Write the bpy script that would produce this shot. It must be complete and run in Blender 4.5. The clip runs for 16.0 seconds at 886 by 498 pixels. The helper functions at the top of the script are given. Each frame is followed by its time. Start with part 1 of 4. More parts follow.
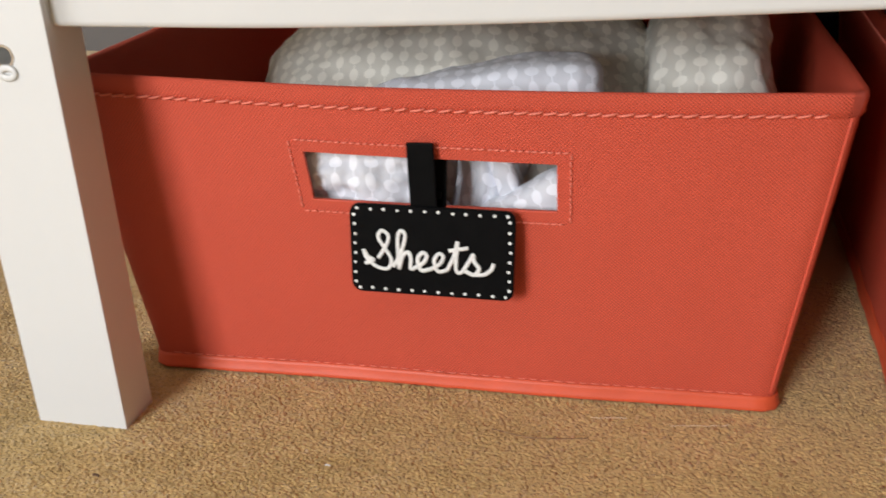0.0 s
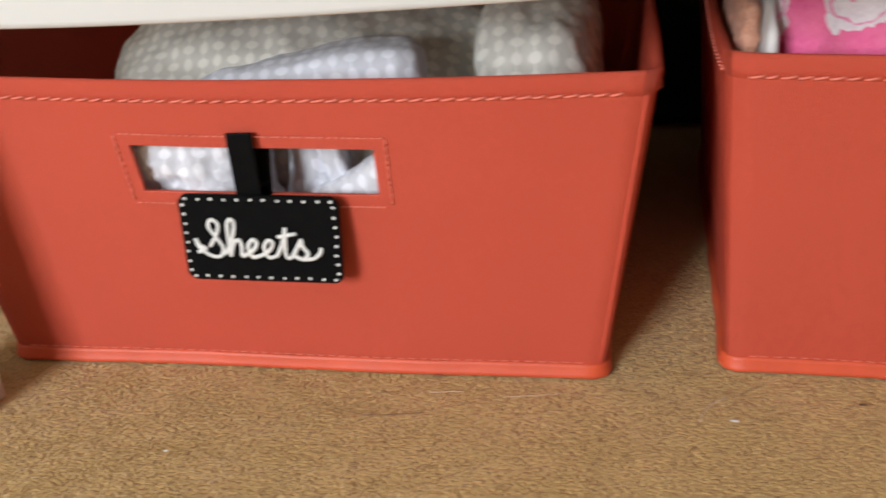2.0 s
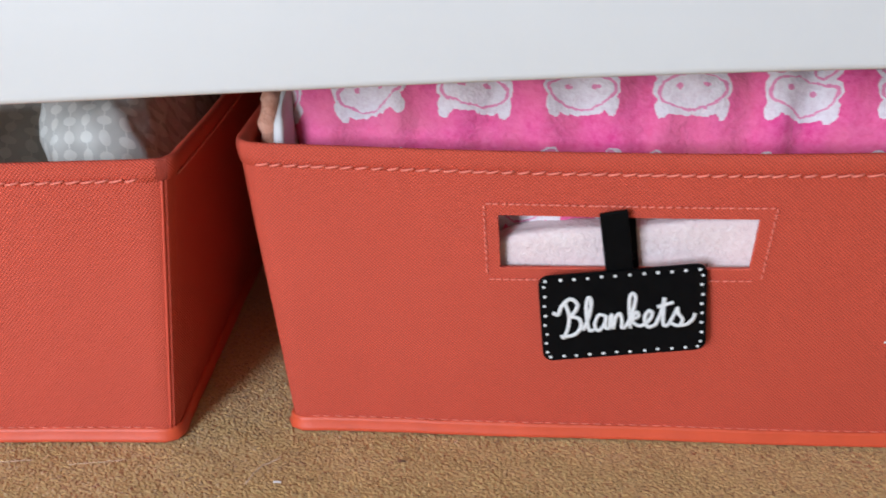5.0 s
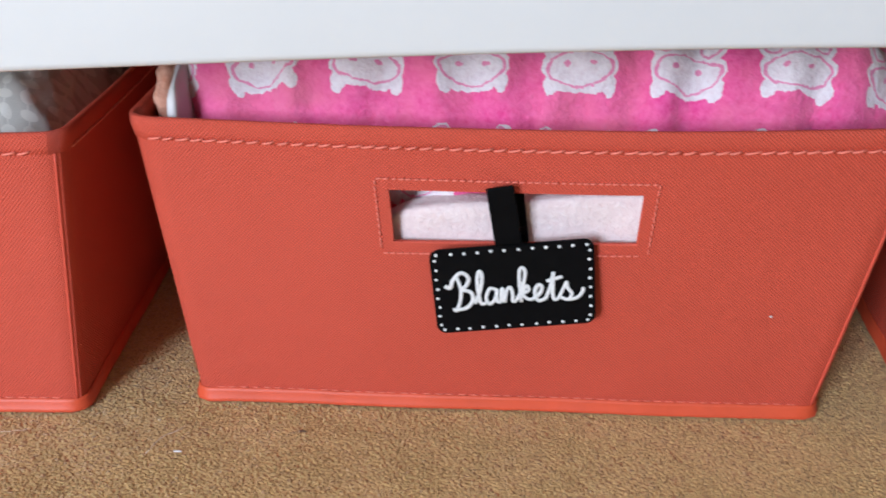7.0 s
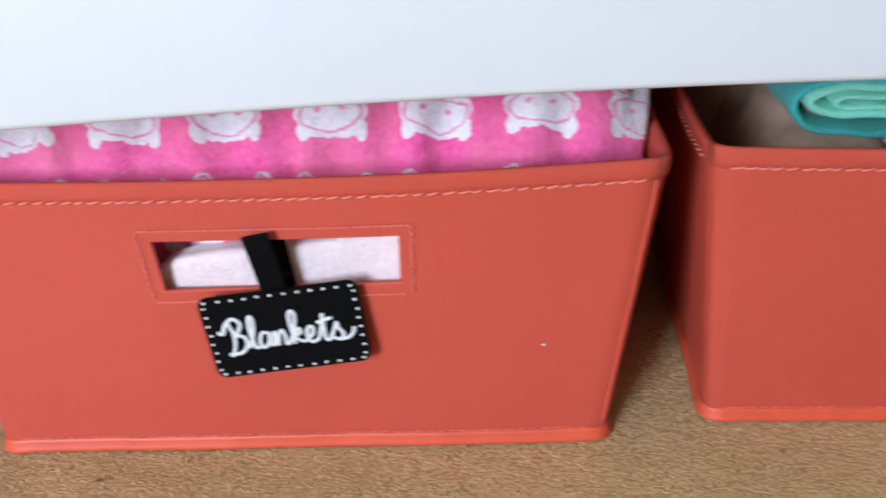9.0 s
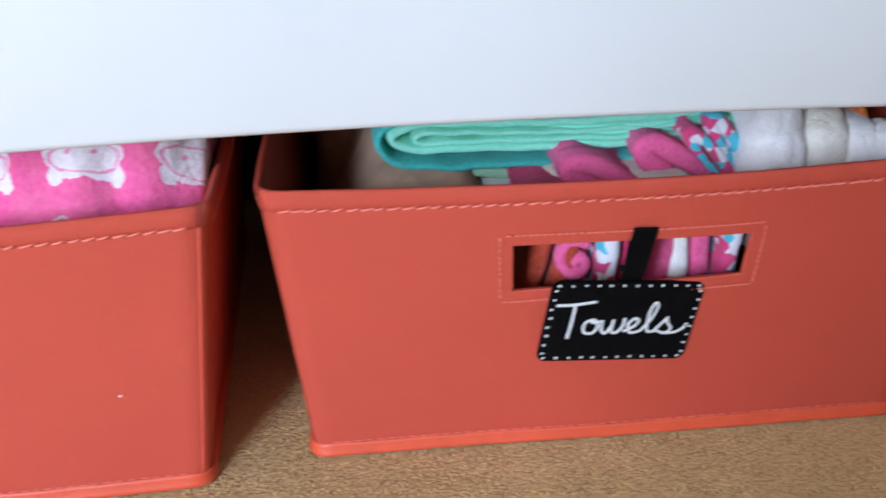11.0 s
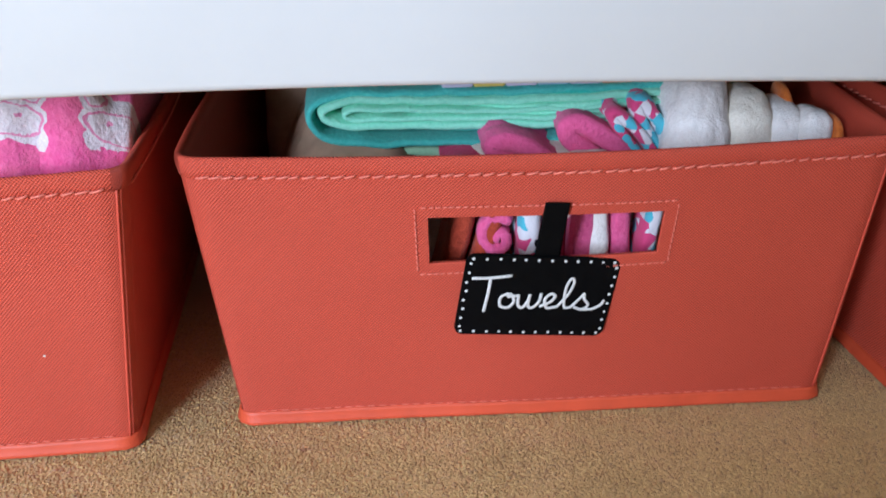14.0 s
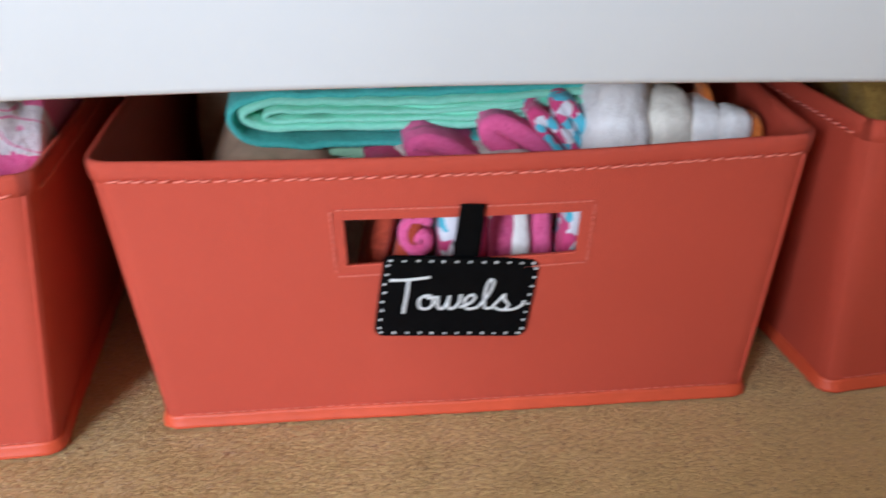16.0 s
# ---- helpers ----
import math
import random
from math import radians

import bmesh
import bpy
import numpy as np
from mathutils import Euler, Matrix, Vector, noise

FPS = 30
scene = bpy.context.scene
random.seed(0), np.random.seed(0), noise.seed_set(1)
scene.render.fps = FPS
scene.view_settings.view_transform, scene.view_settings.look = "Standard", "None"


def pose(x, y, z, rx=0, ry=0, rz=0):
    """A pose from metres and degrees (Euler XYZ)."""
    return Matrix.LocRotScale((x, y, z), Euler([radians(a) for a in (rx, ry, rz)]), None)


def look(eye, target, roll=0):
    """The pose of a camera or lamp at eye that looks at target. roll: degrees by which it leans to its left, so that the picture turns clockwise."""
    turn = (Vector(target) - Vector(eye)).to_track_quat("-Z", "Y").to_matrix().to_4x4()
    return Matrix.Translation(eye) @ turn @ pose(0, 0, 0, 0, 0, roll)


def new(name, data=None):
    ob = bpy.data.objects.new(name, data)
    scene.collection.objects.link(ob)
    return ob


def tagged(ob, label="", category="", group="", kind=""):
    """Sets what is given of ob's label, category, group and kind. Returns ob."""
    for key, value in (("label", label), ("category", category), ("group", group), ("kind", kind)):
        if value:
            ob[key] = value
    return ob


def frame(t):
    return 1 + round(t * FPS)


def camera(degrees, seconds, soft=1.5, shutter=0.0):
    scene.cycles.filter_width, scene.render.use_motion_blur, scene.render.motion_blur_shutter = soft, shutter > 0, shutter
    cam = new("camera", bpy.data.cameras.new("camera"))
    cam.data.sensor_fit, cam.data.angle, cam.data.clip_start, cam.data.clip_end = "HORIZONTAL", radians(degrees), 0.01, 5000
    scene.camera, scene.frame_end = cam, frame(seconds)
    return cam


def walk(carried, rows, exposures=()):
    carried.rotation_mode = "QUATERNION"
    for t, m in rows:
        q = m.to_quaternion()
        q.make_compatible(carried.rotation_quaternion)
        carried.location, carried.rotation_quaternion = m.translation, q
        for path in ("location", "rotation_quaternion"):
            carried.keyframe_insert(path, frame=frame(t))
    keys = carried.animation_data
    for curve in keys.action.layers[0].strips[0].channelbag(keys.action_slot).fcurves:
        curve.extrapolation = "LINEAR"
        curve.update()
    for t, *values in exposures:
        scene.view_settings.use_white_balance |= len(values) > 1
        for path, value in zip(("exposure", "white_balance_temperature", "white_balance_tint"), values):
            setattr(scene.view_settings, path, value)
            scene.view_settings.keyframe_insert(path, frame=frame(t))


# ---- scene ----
cam = camera(48.65, 16.0, soft=1.7, shutter=0.9)
ROWS = [
    (0.0, 0.1068, -0.4164, 0.2679, 65.861, 2.249, 13.277),
    (0.5, 0.1195, -0.4136, 0.2685, 65.214, 2.451, 12.763),
    (1.0, 0.1343, -0.4108, 0.2703, 64.351, 2.660, 12.366),
    (1.5, 0.1469, -0.4101, 0.2754, 63.806, 3.104, 11.397),
    (2.0, 0.1739, -0.4090, 0.2759, 63.780, 3.640, 10.743),
    (2.5, 0.2015, -0.4009, 0.2884, 62.881, 4.067, 10.254),
    (3.0, 0.2226, -0.4077, 0.2866, 63.893, 3.641, 9.164),
    (3.5, 0.2547, -0.3973, 0.2957, 62.811, 3.206, 6.277),
    (4.0, 0.2844, -0.3930, 0.3004, 64.151, 2.736, 4.885),
    (4.2, 0.2969, -0.3914, 0.3029, 64.217, 2.115, 4.133),
    (6.3, 0.3539, -0.4041, 0.3117, 62.682, 0.420, 4.214),
    (6.5, 0.3574, -0.4025, 0.3122, 62.655, 0.239, 4.073),
    (7.0, 0.3735, -0.3994, 0.3111, 62.260, 0.498, 3.239),
    (7.5, 0.3818, -0.3978, 0.3143, 61.935, 0.754, 2.831),
    (8.0, 0.4024, -0.3958, 0.3194, 62.594, 1.758, 2.373),
    (8.5, 0.4382, -0.3924, 0.3269, 62.572, 2.780, 1.709),
    (9.0, 0.4751, -0.3939, 0.3279, 62.354, 2.710, 1.020),
    (9.5, 0.5040, -0.4026, 0.3262, 63.370, 2.387, -0.815),
    (10.0, 0.5457, -0.3939, 0.3318, 63.393, 0.883, -5.088),
    (10.2, 0.5604, -0.3906, 0.3358, 62.636, 0.693, -6.181),
    (12.3, 0.6575, -0.4076, 0.3319, 64.627, 1.859, -7.951),
    (12.5, 0.6569, -0.4086, 0.3306, 64.930, 1.706, -7.978),
    (13.0, 0.6627, -0.4104, 0.3303, 64.105, 1.707, -7.568),
    (13.5, 0.6584, -0.4155, 0.3270, 64.208, 0.940, -6.857),
    (14.0, 0.6610, -0.4180, 0.3224, 63.493, 0.868, -5.851),
    (14.5, 0.6614, -0.4164, 0.3223, 62.744, 1.005, -5.862),
    (15.0, 0.6623, -0.4205, 0.3198, 63.267, 0.936, -5.702),
    (15.5, 0.6684, -0.4190, 0.3221, 63.046, 0.898, -5.858),
    (16.0, 0.6929, -0.4187, 0.3257, 63.023, 0.856, -6.985),
]
EXPOSURES = [(0.0, -0.12, 6450, 10), (2.5, -0.06, 6300, 10), (4.0, -0.02, 5750, 10), (7.0, 0.14, 5500, 10), (10.0, 0.39, 5200, 10), (12.5, 0.54, 5150, 10), (13.2, 0.51, 5200, 10), (14.3, 0.44, 5300, 10), (16.0, 0.48, 5450, 10)]
walk(cam, [(r[0], pose(*r[1:])) for r in ROWS], EXPOSURES)

# ---- light ----
world = bpy.data.worlds.new("sky")
scene.world = world
world.use_nodes = True
wn = world.node_tree.nodes
sky = wn.new("ShaderNodeTexSky")
sky.sky_type = "NISHITA"
sky.sun_disc = False
sky.sun_elevation, sky.sun_rotation = radians(35), radians(200)
wn["Background"].inputs[1].default_value = 0.1
world.node_tree.links.new(sky.outputs[0], wn["Background"].inputs[0])

WIN_X0, WIN_X1, WIN_Z0, WIN_Z1, WIN_Y = -1.45, -0.55, 0.55, 1.60, -2.6
lamp = bpy.data.lights.new("window_daylight", "AREA")
lamp.shape, lamp.size, lamp.size_y, lamp.energy = "RECTANGLE", WIN_X1 - WIN_X0, WIN_Z1 - WIN_Z0, 105
lamp.color = (0.93, 0.97, 1.0)
new("window_daylight", lamp).matrix_world = look(((WIN_X0 + WIN_X1) / 2, WIN_Y - 0.02, (WIN_Z0 + WIN_Z1) / 2),
                                                ((WIN_X0 + WIN_X1) / 2, 0, (WIN_Z0 + WIN_Z1) / 2))


# ---- node helpers ----
def mat_base(name, rough=0.8, sheen=0.0):
    m = bpy.data.materials.new(name)
    m.use_nodes = True
    nt = m.node_tree
    b = nt.nodes["Principled BSDF"]
    b.inputs["Roughness"].default_value = rough
    if sheen:
        b.inputs["Sheen Weight"].default_value = sheen
        b.inputs["Sheen Roughness"].default_value = 0.5
    return m, nt, b


def mth(nt, op, a, b=0.0, c=0.0):
    n = nt.nodes.new("ShaderNodeMath")
    n.operation = op
    for i, v in enumerate((a, b, c)):
        if isinstance(v, (int, float)):
            n.inputs[i].default_value = v
        else:
            nt.links.new(v, n.inputs[i])
    return n.outputs[0]


def coords(nt, kind="UV"):
    n = nt.nodes.new("ShaderNodeTexCoord")
    return n.outputs[kind]


def split(nt, vec):
    n = nt.nodes.new("ShaderNodeSeparateXYZ")
    nt.links.new(vec, n.inputs[0])
    return n.outputs


def noise_of(nt, vec, scale, detail=3.0, rough=0.6):
    n = nt.nodes.new("ShaderNodeTexNoise")
    n.inputs["Scale"].default_value = scale
    n.inputs["Detail"].default_value = detail
    n.inputs["Roughness"].default_value = rough
    nt.links.new(vec, n.inputs["Vector"])
    return n.outputs["Fac"]


def mix(nt, fac, a, b):
    n = nt.nodes.new("ShaderNodeMix")
    n.data_type = "RGBA"
    for sock, v in ((n.inputs["Factor"], fac), (n.inputs["A"], a), (n.inputs["B"], b)):
        if isinstance(v, (int, float)):
            sock.default_value = v
        elif isinstance(v, tuple):
            sock.default_value = (*v, 1.0)
        else:
            nt.links.new(v, sock)
    return n.outputs["Result"]


def spread(nt, fac, lo, hi):
    n = nt.nodes.new("ShaderNodeMapRange")
    nt.links.new(fac, n.inputs[0])
    n.inputs[1].default_value, n.inputs[2].default_value = lo, hi
    return n.outputs[0]


def bump(nt, b, height, strength, dist):
    n = nt.nodes.new("ShaderNodeBump")
    n.inputs["Strength"].default_value = strength
    n.inputs["Distance"].default_value = dist
    nt.links.new(height, n.inputs["Height"])
    nt.links.new(n.outputs[0], b.inputs["Normal"])


def tone(c, k):
    return tuple(min(1.0, v * k) for v in c)


# ---- materials ----
def canvas(name, col, pitch=0.0018):
    """Woven polyester canvas: a basket weave, faint creases and broad darker mottling."""
    m, nt, b = mat_base(name, 0.55)
    b.inputs["Specular IOR Level"].default_value = 0.35
    uv = coords(nt)
    s = split(nt, uv)
    across = mth(nt, "SINE", mth(nt, "MULTIPLY", s[0], 2 * math.pi / pitch))
    up = mth(nt, "SINE", mth(nt, "MULTIPLY", s[1], 2 * math.pi / pitch))
    w = mth(nt, "MULTIPLY", across, up)
    fine = noise_of(nt, uv, 900, 2)
    wide = noise_of(nt, coords(nt, "Object"), 14, 4)
    weave = mth(nt, "MULTIPLY_ADD", w, 0.5, 0.5)
    c = mix(nt, mth(nt, "POWER", weave, 1.7), tone(col, 0.70), tone(col, 1.50))
    c = mix(nt, mth(nt, "MULTIPLY", spread(nt, wide, 0.35, 0.75), 0.25), c, tone(col, 0.82))
    nt.links.new(c, b.inputs["Base Color"])
    h = mth(nt, "ADD", mth(nt, "MULTIPLY", weave, 0.8), mth(nt, "ADD", mth(nt, "MULTIPLY", fine, 0.5), mth(nt, "MULTIPLY", wide, 2.0)))
    bump(nt, b, h, 0.85, 0.0007)
    return m


def terry(name, col, dark, scale=420, strength=0.9):
    """Looped or fleecy cloth."""
    m, nt, b = mat_base(name, 0.95, 0.12)
    b.inputs["Specular IOR Level"].default_value = 0.2
    ob = coords(nt, "Object")
    n1 = noise_of(nt, ob, scale, 3, 0.7)
    n2 = noise_of(nt, ob, 30, 3)
    c = mix(nt, spread(nt, n1, 0.3, 0.7), dark, col)
    c = mix(nt, mth(nt, "MULTIPLY", spread(nt, n2, 0.4, 0.7), 0.35), c, tone(dark, 1.05))
    nt.links.new(c, b.inputs["Base Color"])
    bump(nt, b, mth(nt, "ADD", n1, mth(nt, "MULTIPLY", n2, 1.5)), strength, 0.0012)
    return m


def plain(name, col, rough, var=0.06, scale=40, relief=0.1):
    m, nt, b = mat_base(name, rough)
    ob = coords(nt, "Object")
    n1 = noise_of(nt, ob, scale, 5)
    nt.links.new(mix(nt, spread(nt, n1, 0.3, 0.7), tone(col, 1 - var), tone(col, 1 + var)), b.inputs["Base Color"])
    bump(nt, b, noise_of(nt, ob, scale * 9, 3), relief, 0.0004)
    return m


CORAL = (0.610, 0.085, 0.045)
canvas_mat = canvas("coral_canvas", CORAL)
binding_mat = plain("binding_tape", (0.62, 0.082, 0.028), 0.5, 0.08, 60, 0.25)
piping_mat = plain("coral_piping", tone(CORAL, 1.05), 0.6, 0.1, 500)
thread_mat = plain("coral_thread", (0.80, 0.21, 0.145), 0.6, 0.12, 600)
paint_mat = plain("white_paint", (0.62, 0.62, 0.615), 0.42, 0.02, 9, 0.12)
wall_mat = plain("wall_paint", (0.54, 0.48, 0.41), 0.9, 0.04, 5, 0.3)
# Dark so the gaps between bins look unlit; shade held in the colour.
shade_wall_mat = plain("shaded_wall_paint", (0.13, 0.12, 0.115), 0.9, 0.05, 5, 0.3)
ceiling_mat = plain("ceiling_paint", (0.76, 0.73, 0.68), 0.9, 0.03, 5, 0.3)
hole_mat = plain("drilled_wood", (0.42, 0.33, 0.24), 0.8, 0.2, 300)
black_mat = plain("black_plastic", (0.0032, 0.0032, 0.0035), 0.6, 0.3, 120, 0.15)
black_mat.node_tree.nodes["Principled BSDF"].inputs["Specular IOR Level"].default_value = 0.06
marker_mat = plain("white_marker", (0.74, 0.74, 0.73), 0.7, 0.12, 500, 0.3)
teal_mat = terry("teal_terry", (0.11, 0.63, 0.52), (0.06, 0.48, 0.40))
mint_mat = terry("mint_terry", (0.42, 0.88, 0.66), (0.29, 0.75, 0.54))
aqua_mat = terry("aqua_edge", (0.16, 0.62, 0.54), (0.09, 0.46, 0.41))
pink_mat = terry("pink_terry", (0.86, 0.16, 0.36), (0.70, 0.09, 0.25))
rose_mat = terry("rose_terry", (0.74, 0.06, 0.19), (0.56, 0.035, 0.12))
cream_mat = terry("cream_terry", (0.90, 0.84, 0.73), (0.80, 0.72, 0.60))
white_terry = terry("white_terry", (0.91, 0.87, 0.83), (0.83, 0.77, 0.73))
orange_mat = terry("orange_binding", (0.75, 0.22, 0.04), (0.55, 0.13, 0.02))
peach_mat = terry("peach_chenille", (0.74, 0.42, 0.30), (0.55, 0.24, 0.15), 260)
# Teal taken down to near black, so it carries the gaps' shade too.
gap_filler_mat = terry("gap_shade_teal", (0.018, 0.026, 0.032), (0.010, 0.014, 0.018))
fleece_mat = terry("white_fleece", (0.86, 0.74, 0.72), (0.77, 0.61, 0.60), 300)
satin_mat = plain("grey_satin", (0.68, 0.66, 0.64), 0.6, 0.08, 90, 0.3)
beige_mat = plain("beige_cotton", (0.52, 0.33, 0.22), 0.9, 0.15, 60, 0.4)
rust_mat = terry("rust_cloth", (0.52, 0.075, 0.035), (0.32, 0.04, 0.018))
gold_mat = terry("mustard_cloth", (0.52, 0.32, 0.07), (0.32, 0.17, 0.04))
green_mat = terry("pale_green_cotton", (0.50, 0.80, 0.52), (0.38, 0.66, 0.42))
lint_mat = plain("lint", (0.72, 0.62, 0.48), 0.8, 0.1, 300)
debris_mat = plain("debris", (0.10, 0.05, 0.03), 0.9, 0.2, 300)


def sheet_material(name, dark, light):
    """Grey percale with columns of white discs and ovals strung on fine lines."""
    m, nt, b = mat_base(name, 0.85, 0.1)
    s = split(nt, coords(nt))
    p, q = 0.0088, 0.0218
    cu = mth(nt, "DIVIDE", s[0], p)
    col = mth(nt, "FLOOR", cu)
    fu = mth(nt, "MULTIPLY", mth(nt, "SUBTRACT", mth(nt, "FRACT", cu), 0.5), p)
    shift = mth(nt, "MULTIPLY", mth(nt, "MODULO", mth(nt, "ABSOLUTE", col), 2.0), 0.5)
    fv = mth(nt, "MULTIPLY", mth(nt, "SUBTRACT", mth(nt, "FRACT", mth(nt, "ADD", mth(nt, "DIVIDE", s[1], q), shift)), 0.5), q)
    disc = mth(nt, "SQRT", mth(nt, "ADD", mth(nt, "POWER", fu, 2.0), mth(nt, "POWER", fv, 2.0)))
    hv = mth(nt, "SUBTRACT", mth(nt, "ABSOLUTE", fv), q / 2)
    oval = mth(nt, "SQRT", mth(nt, "ADD", mth(nt, "POWER", mth(nt, "MULTIPLY", fu, 1.35), 2.0), mth(nt, "POWER", mth(nt, "MULTIPLY", hv, 0.72), 2.0)))
    mask = mth(nt, "MAXIMUM", mth(nt, "LESS_THAN", disc, 0.0033), mth(nt, "LESS_THAN", oval, 0.0032))
    mask = mth(nt, "MAXIMUM", mask, mth(nt, "LESS_THAN", mth(nt, "ABSOLUTE", fu), 0.0003))
    n1 = noise_of(nt, coords(nt, "Object"), 25, 4)
    base = mix(nt, n1, dark, light)
    nt.links.new(mix(nt, mth(nt, "MULTIPLY", mask, 0.9), base, tone(light, 1.27)), b.inputs["Base Color"])
    bump(nt, b, mth(nt, "ADD", noise_of(nt, coords(nt), 1500, 2), mth(nt, "MULTIPLY", noise_of(nt, coords(nt, "Object"), 90, 3), 3.0)), 0.4, 0.0006)
    return m


PRINT_U, PRINT_V = -0.0200, 0.0255


def blanket_material():
    """Pink plush with rows of plain white rounded patches, each with a pink ring."""
    m, nt, b = mat_base("pink_plush_print", 0.95, 0.22)
    s = split(nt, coords(nt))
    ob = coords(nt, "Object")
    n1 = noise_of(nt, ob, 350, 3, 0.7)
    n2 = noise_of(nt, ob, 130, 2)
    u = mth(nt, "ADD", s[0], mth(nt, "MULTIPLY_ADD", n2, 0.005, -0.0025))
    v = mth(nt, "ADD", s[1], mth(nt, "MULTIPLY_ADD", n1, 0.004, -0.002))
    p, q = 0.0478, 0.0540
    rv = mth(nt, "DIVIDE", mth(nt, "ADD", v, PRINT_V), q)
    row = mth(nt, "FLOOR", rv)
    fv = mth(nt, "MULTIPLY", mth(nt, "SUBTRACT", mth(nt, "FRACT", rv), 0.5), q)
    shift = mth(nt, "MULTIPLY", mth(nt, "MODULO", mth(nt, "ABSOLUTE", row), 2.0), 0.5)
    fu = mth(nt, "MULTIPLY", mth(nt, "SUBTRACT", mth(nt, "FRACT", mth(nt, "ADD", mth(nt, "DIVIDE", mth(nt, "ADD", u, PRINT_U), p), shift)), 0.5), p)

    def blob(cx, cy, rx, ry):
        a = mth(nt, "DIVIDE", mth(nt, "SUBTRACT", mth(nt, "ABSOLUTE", fu) if cx else fu, cx), rx)
        c = mth(nt, "DIVIDE", mth(nt, "SUBTRACT", fv, cy), ry)
        return mth(nt, "SQRT", mth(nt, "ADD", mth(nt, "POWER", a, 2.0), mth(nt, "POWER", c, 2.0)))
    def within(*e):
        return mth(nt, "LESS_THAN", blob(*e), 1.0)

    def outline(w, *e):
        return mth(nt, "LESS_THAN", mth(nt, "ABSOLUTE", mth(nt, "SUBTRACT", blob(*e), 1.0)), w)
    mask = within(0, 0.0, 0.0170, 0.0122)
    for e in ((0.0100, 0.0135, 0.0066, 0.0092), (0.0, 0.010, 0.0088, 0.0085), (0.0128, -0.0100, 0.0034, 0.0060), (0.0055, -0.0095, 0.0090, 0.0040)):
        mask = mth(nt, "MAXIMUM", mask, within(*e))
    ring = mth(nt, "MAXIMUM", outline(0.055, 0, -0.0012, 0.0146, 0.0092), outline(0.13, 0.0105, 0.0150, 0.0040, 0.0058))
    ring = mth(nt, "MAXIMUM", ring, within(0.0058, 0.0010, 0.0015, 0.0015))
    base = mix(nt, spread(nt, n1, 0.3, 0.7), (0.76, 0.050, 0.255), (0.90, 0.15, 0.40))
    base = mix(nt, mth(nt, "MULTIPLY", spread(nt, noise_of(nt, ob, 22, 3), 0.35, 0.7), 0.75), base, (0.92, 0.24, 0.36))
    white = mix(nt, spread(nt, n1, 0.25, 0.6), (0.74, 0.62, 0.66), (0.87, 0.80, 0.82))
    c = mix(nt, mask, base, mix(nt, mth(nt, "MULTIPLY", ring, 0.8), white, (0.80, 0.16, 0.38)))
    nt.links.new(c, b.inputs["Base Color"])
    bump(nt, b, mth(nt, "ADD", n1, n2), 0.8, 0.0012)
    return m


def print_material():
    """White cotton with pink, red and turquoise patches."""
    m, nt, b = mat_base("printed_cotton", 0.9, 0.2)
    vo = nt.nodes.new("ShaderNodeTexVoronoi")
    vo.inputs["Scale"].default_value = 150
    nt.links.new(coords(nt, "Object"), vo.inputs["Vector"])
    h = split(nt, vo.outputs["Color"])
    c = mix(nt, mth(nt, "GREATER_THAN", h[0], 0.45), (0.80, 0.76, 0.80), (0.66, 0.06, 0.20))
    c = mix(nt, mth(nt, "GREATER_THAN", h[1], 0.72), c, (0.12, 0.50, 0.62))
    nt.links.new(c, b.inputs["Base Color"])
    bump(nt, b, noise_of(nt, coords(nt, "Object"), 500, 3), 0.6, 0.0006)
    return m


def carpet_material():
    m, nt, b = mat_base("tan_carpet", 1.0, 0.25)
    g = nt.nodes.new("ShaderNodeNewGeometry")
    ob = coords(nt, "Object")
    n1 = noise_of(nt, ob, 9, 4)
    n2 = noise_of(nt, ob, 700, 2)
    c = mix(nt, g.outputs["Random Per Island"], (0.46, 0.300, 0.116), (0.63, 0.430, 0.174))
    c = mix(nt, mth(nt, "MULTIPLY", spread(nt, n1, 0.4, 0.7), 0.35), c, (0.49, 0.315, 0.118))
    c = mix(nt, mth(nt, "MULTIPLY", spread(nt, n2, 0.55, 0.75), 0.25), c, (0.31, 0.197, 0.083))
    nt.links.new(c, b.inputs["Base Color"])
    bump(nt, b, noise_of(nt, ob, 1000, 3, 0.7), 0.16, 0.0007)
    return m


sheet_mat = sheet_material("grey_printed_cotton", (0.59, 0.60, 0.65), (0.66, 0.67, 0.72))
# The same grey cotton with warm bounced light put into its colour.
warm_lit_sheet_mat = sheet_material("warm_lit_printed_cotton", (0.59, 0.565, 0.50), (0.67, 0.645, 0.58))
blanket_mat, print_mat, carpet_mat = blanket_material(), print_material(), carpet_material()


# ---- mesh helpers ----
def mesh_of(name, verts, faces, mat, uvs=None, smooth=True, crisp=False):
    me = bpy.data.meshes.new(name)
    me.from_pydata([tuple(v) for v in verts], [], [tuple(f) for f in faces])
    me.materials.append(mat)
    if smooth:
        me.polygons.foreach_set("use_smooth", [True] * len(me.polygons))
    if uvs is not None:
        lay = me.uv_layers.new(name="UVMap")
        idx = np.empty(len(me.loops), dtype=np.int32)
        me.loops.foreach_get("vertex_index", idx)
        lay.data.foreach_set("uv", np.asarray(uvs, dtype=np.float32)[idx].ravel())
    me.update()
    if crisp:
        me.set_sharp_from_angle(angle=radians(40))
    return me


def put(name, me, parent=None, label="", m=None):
    ob = new(name, me)
    if parent is not None:
        ob.parent = parent
    if m is not None:
        ob.matrix_basis = m
    if label:
        ob["label"] = label
    return ob


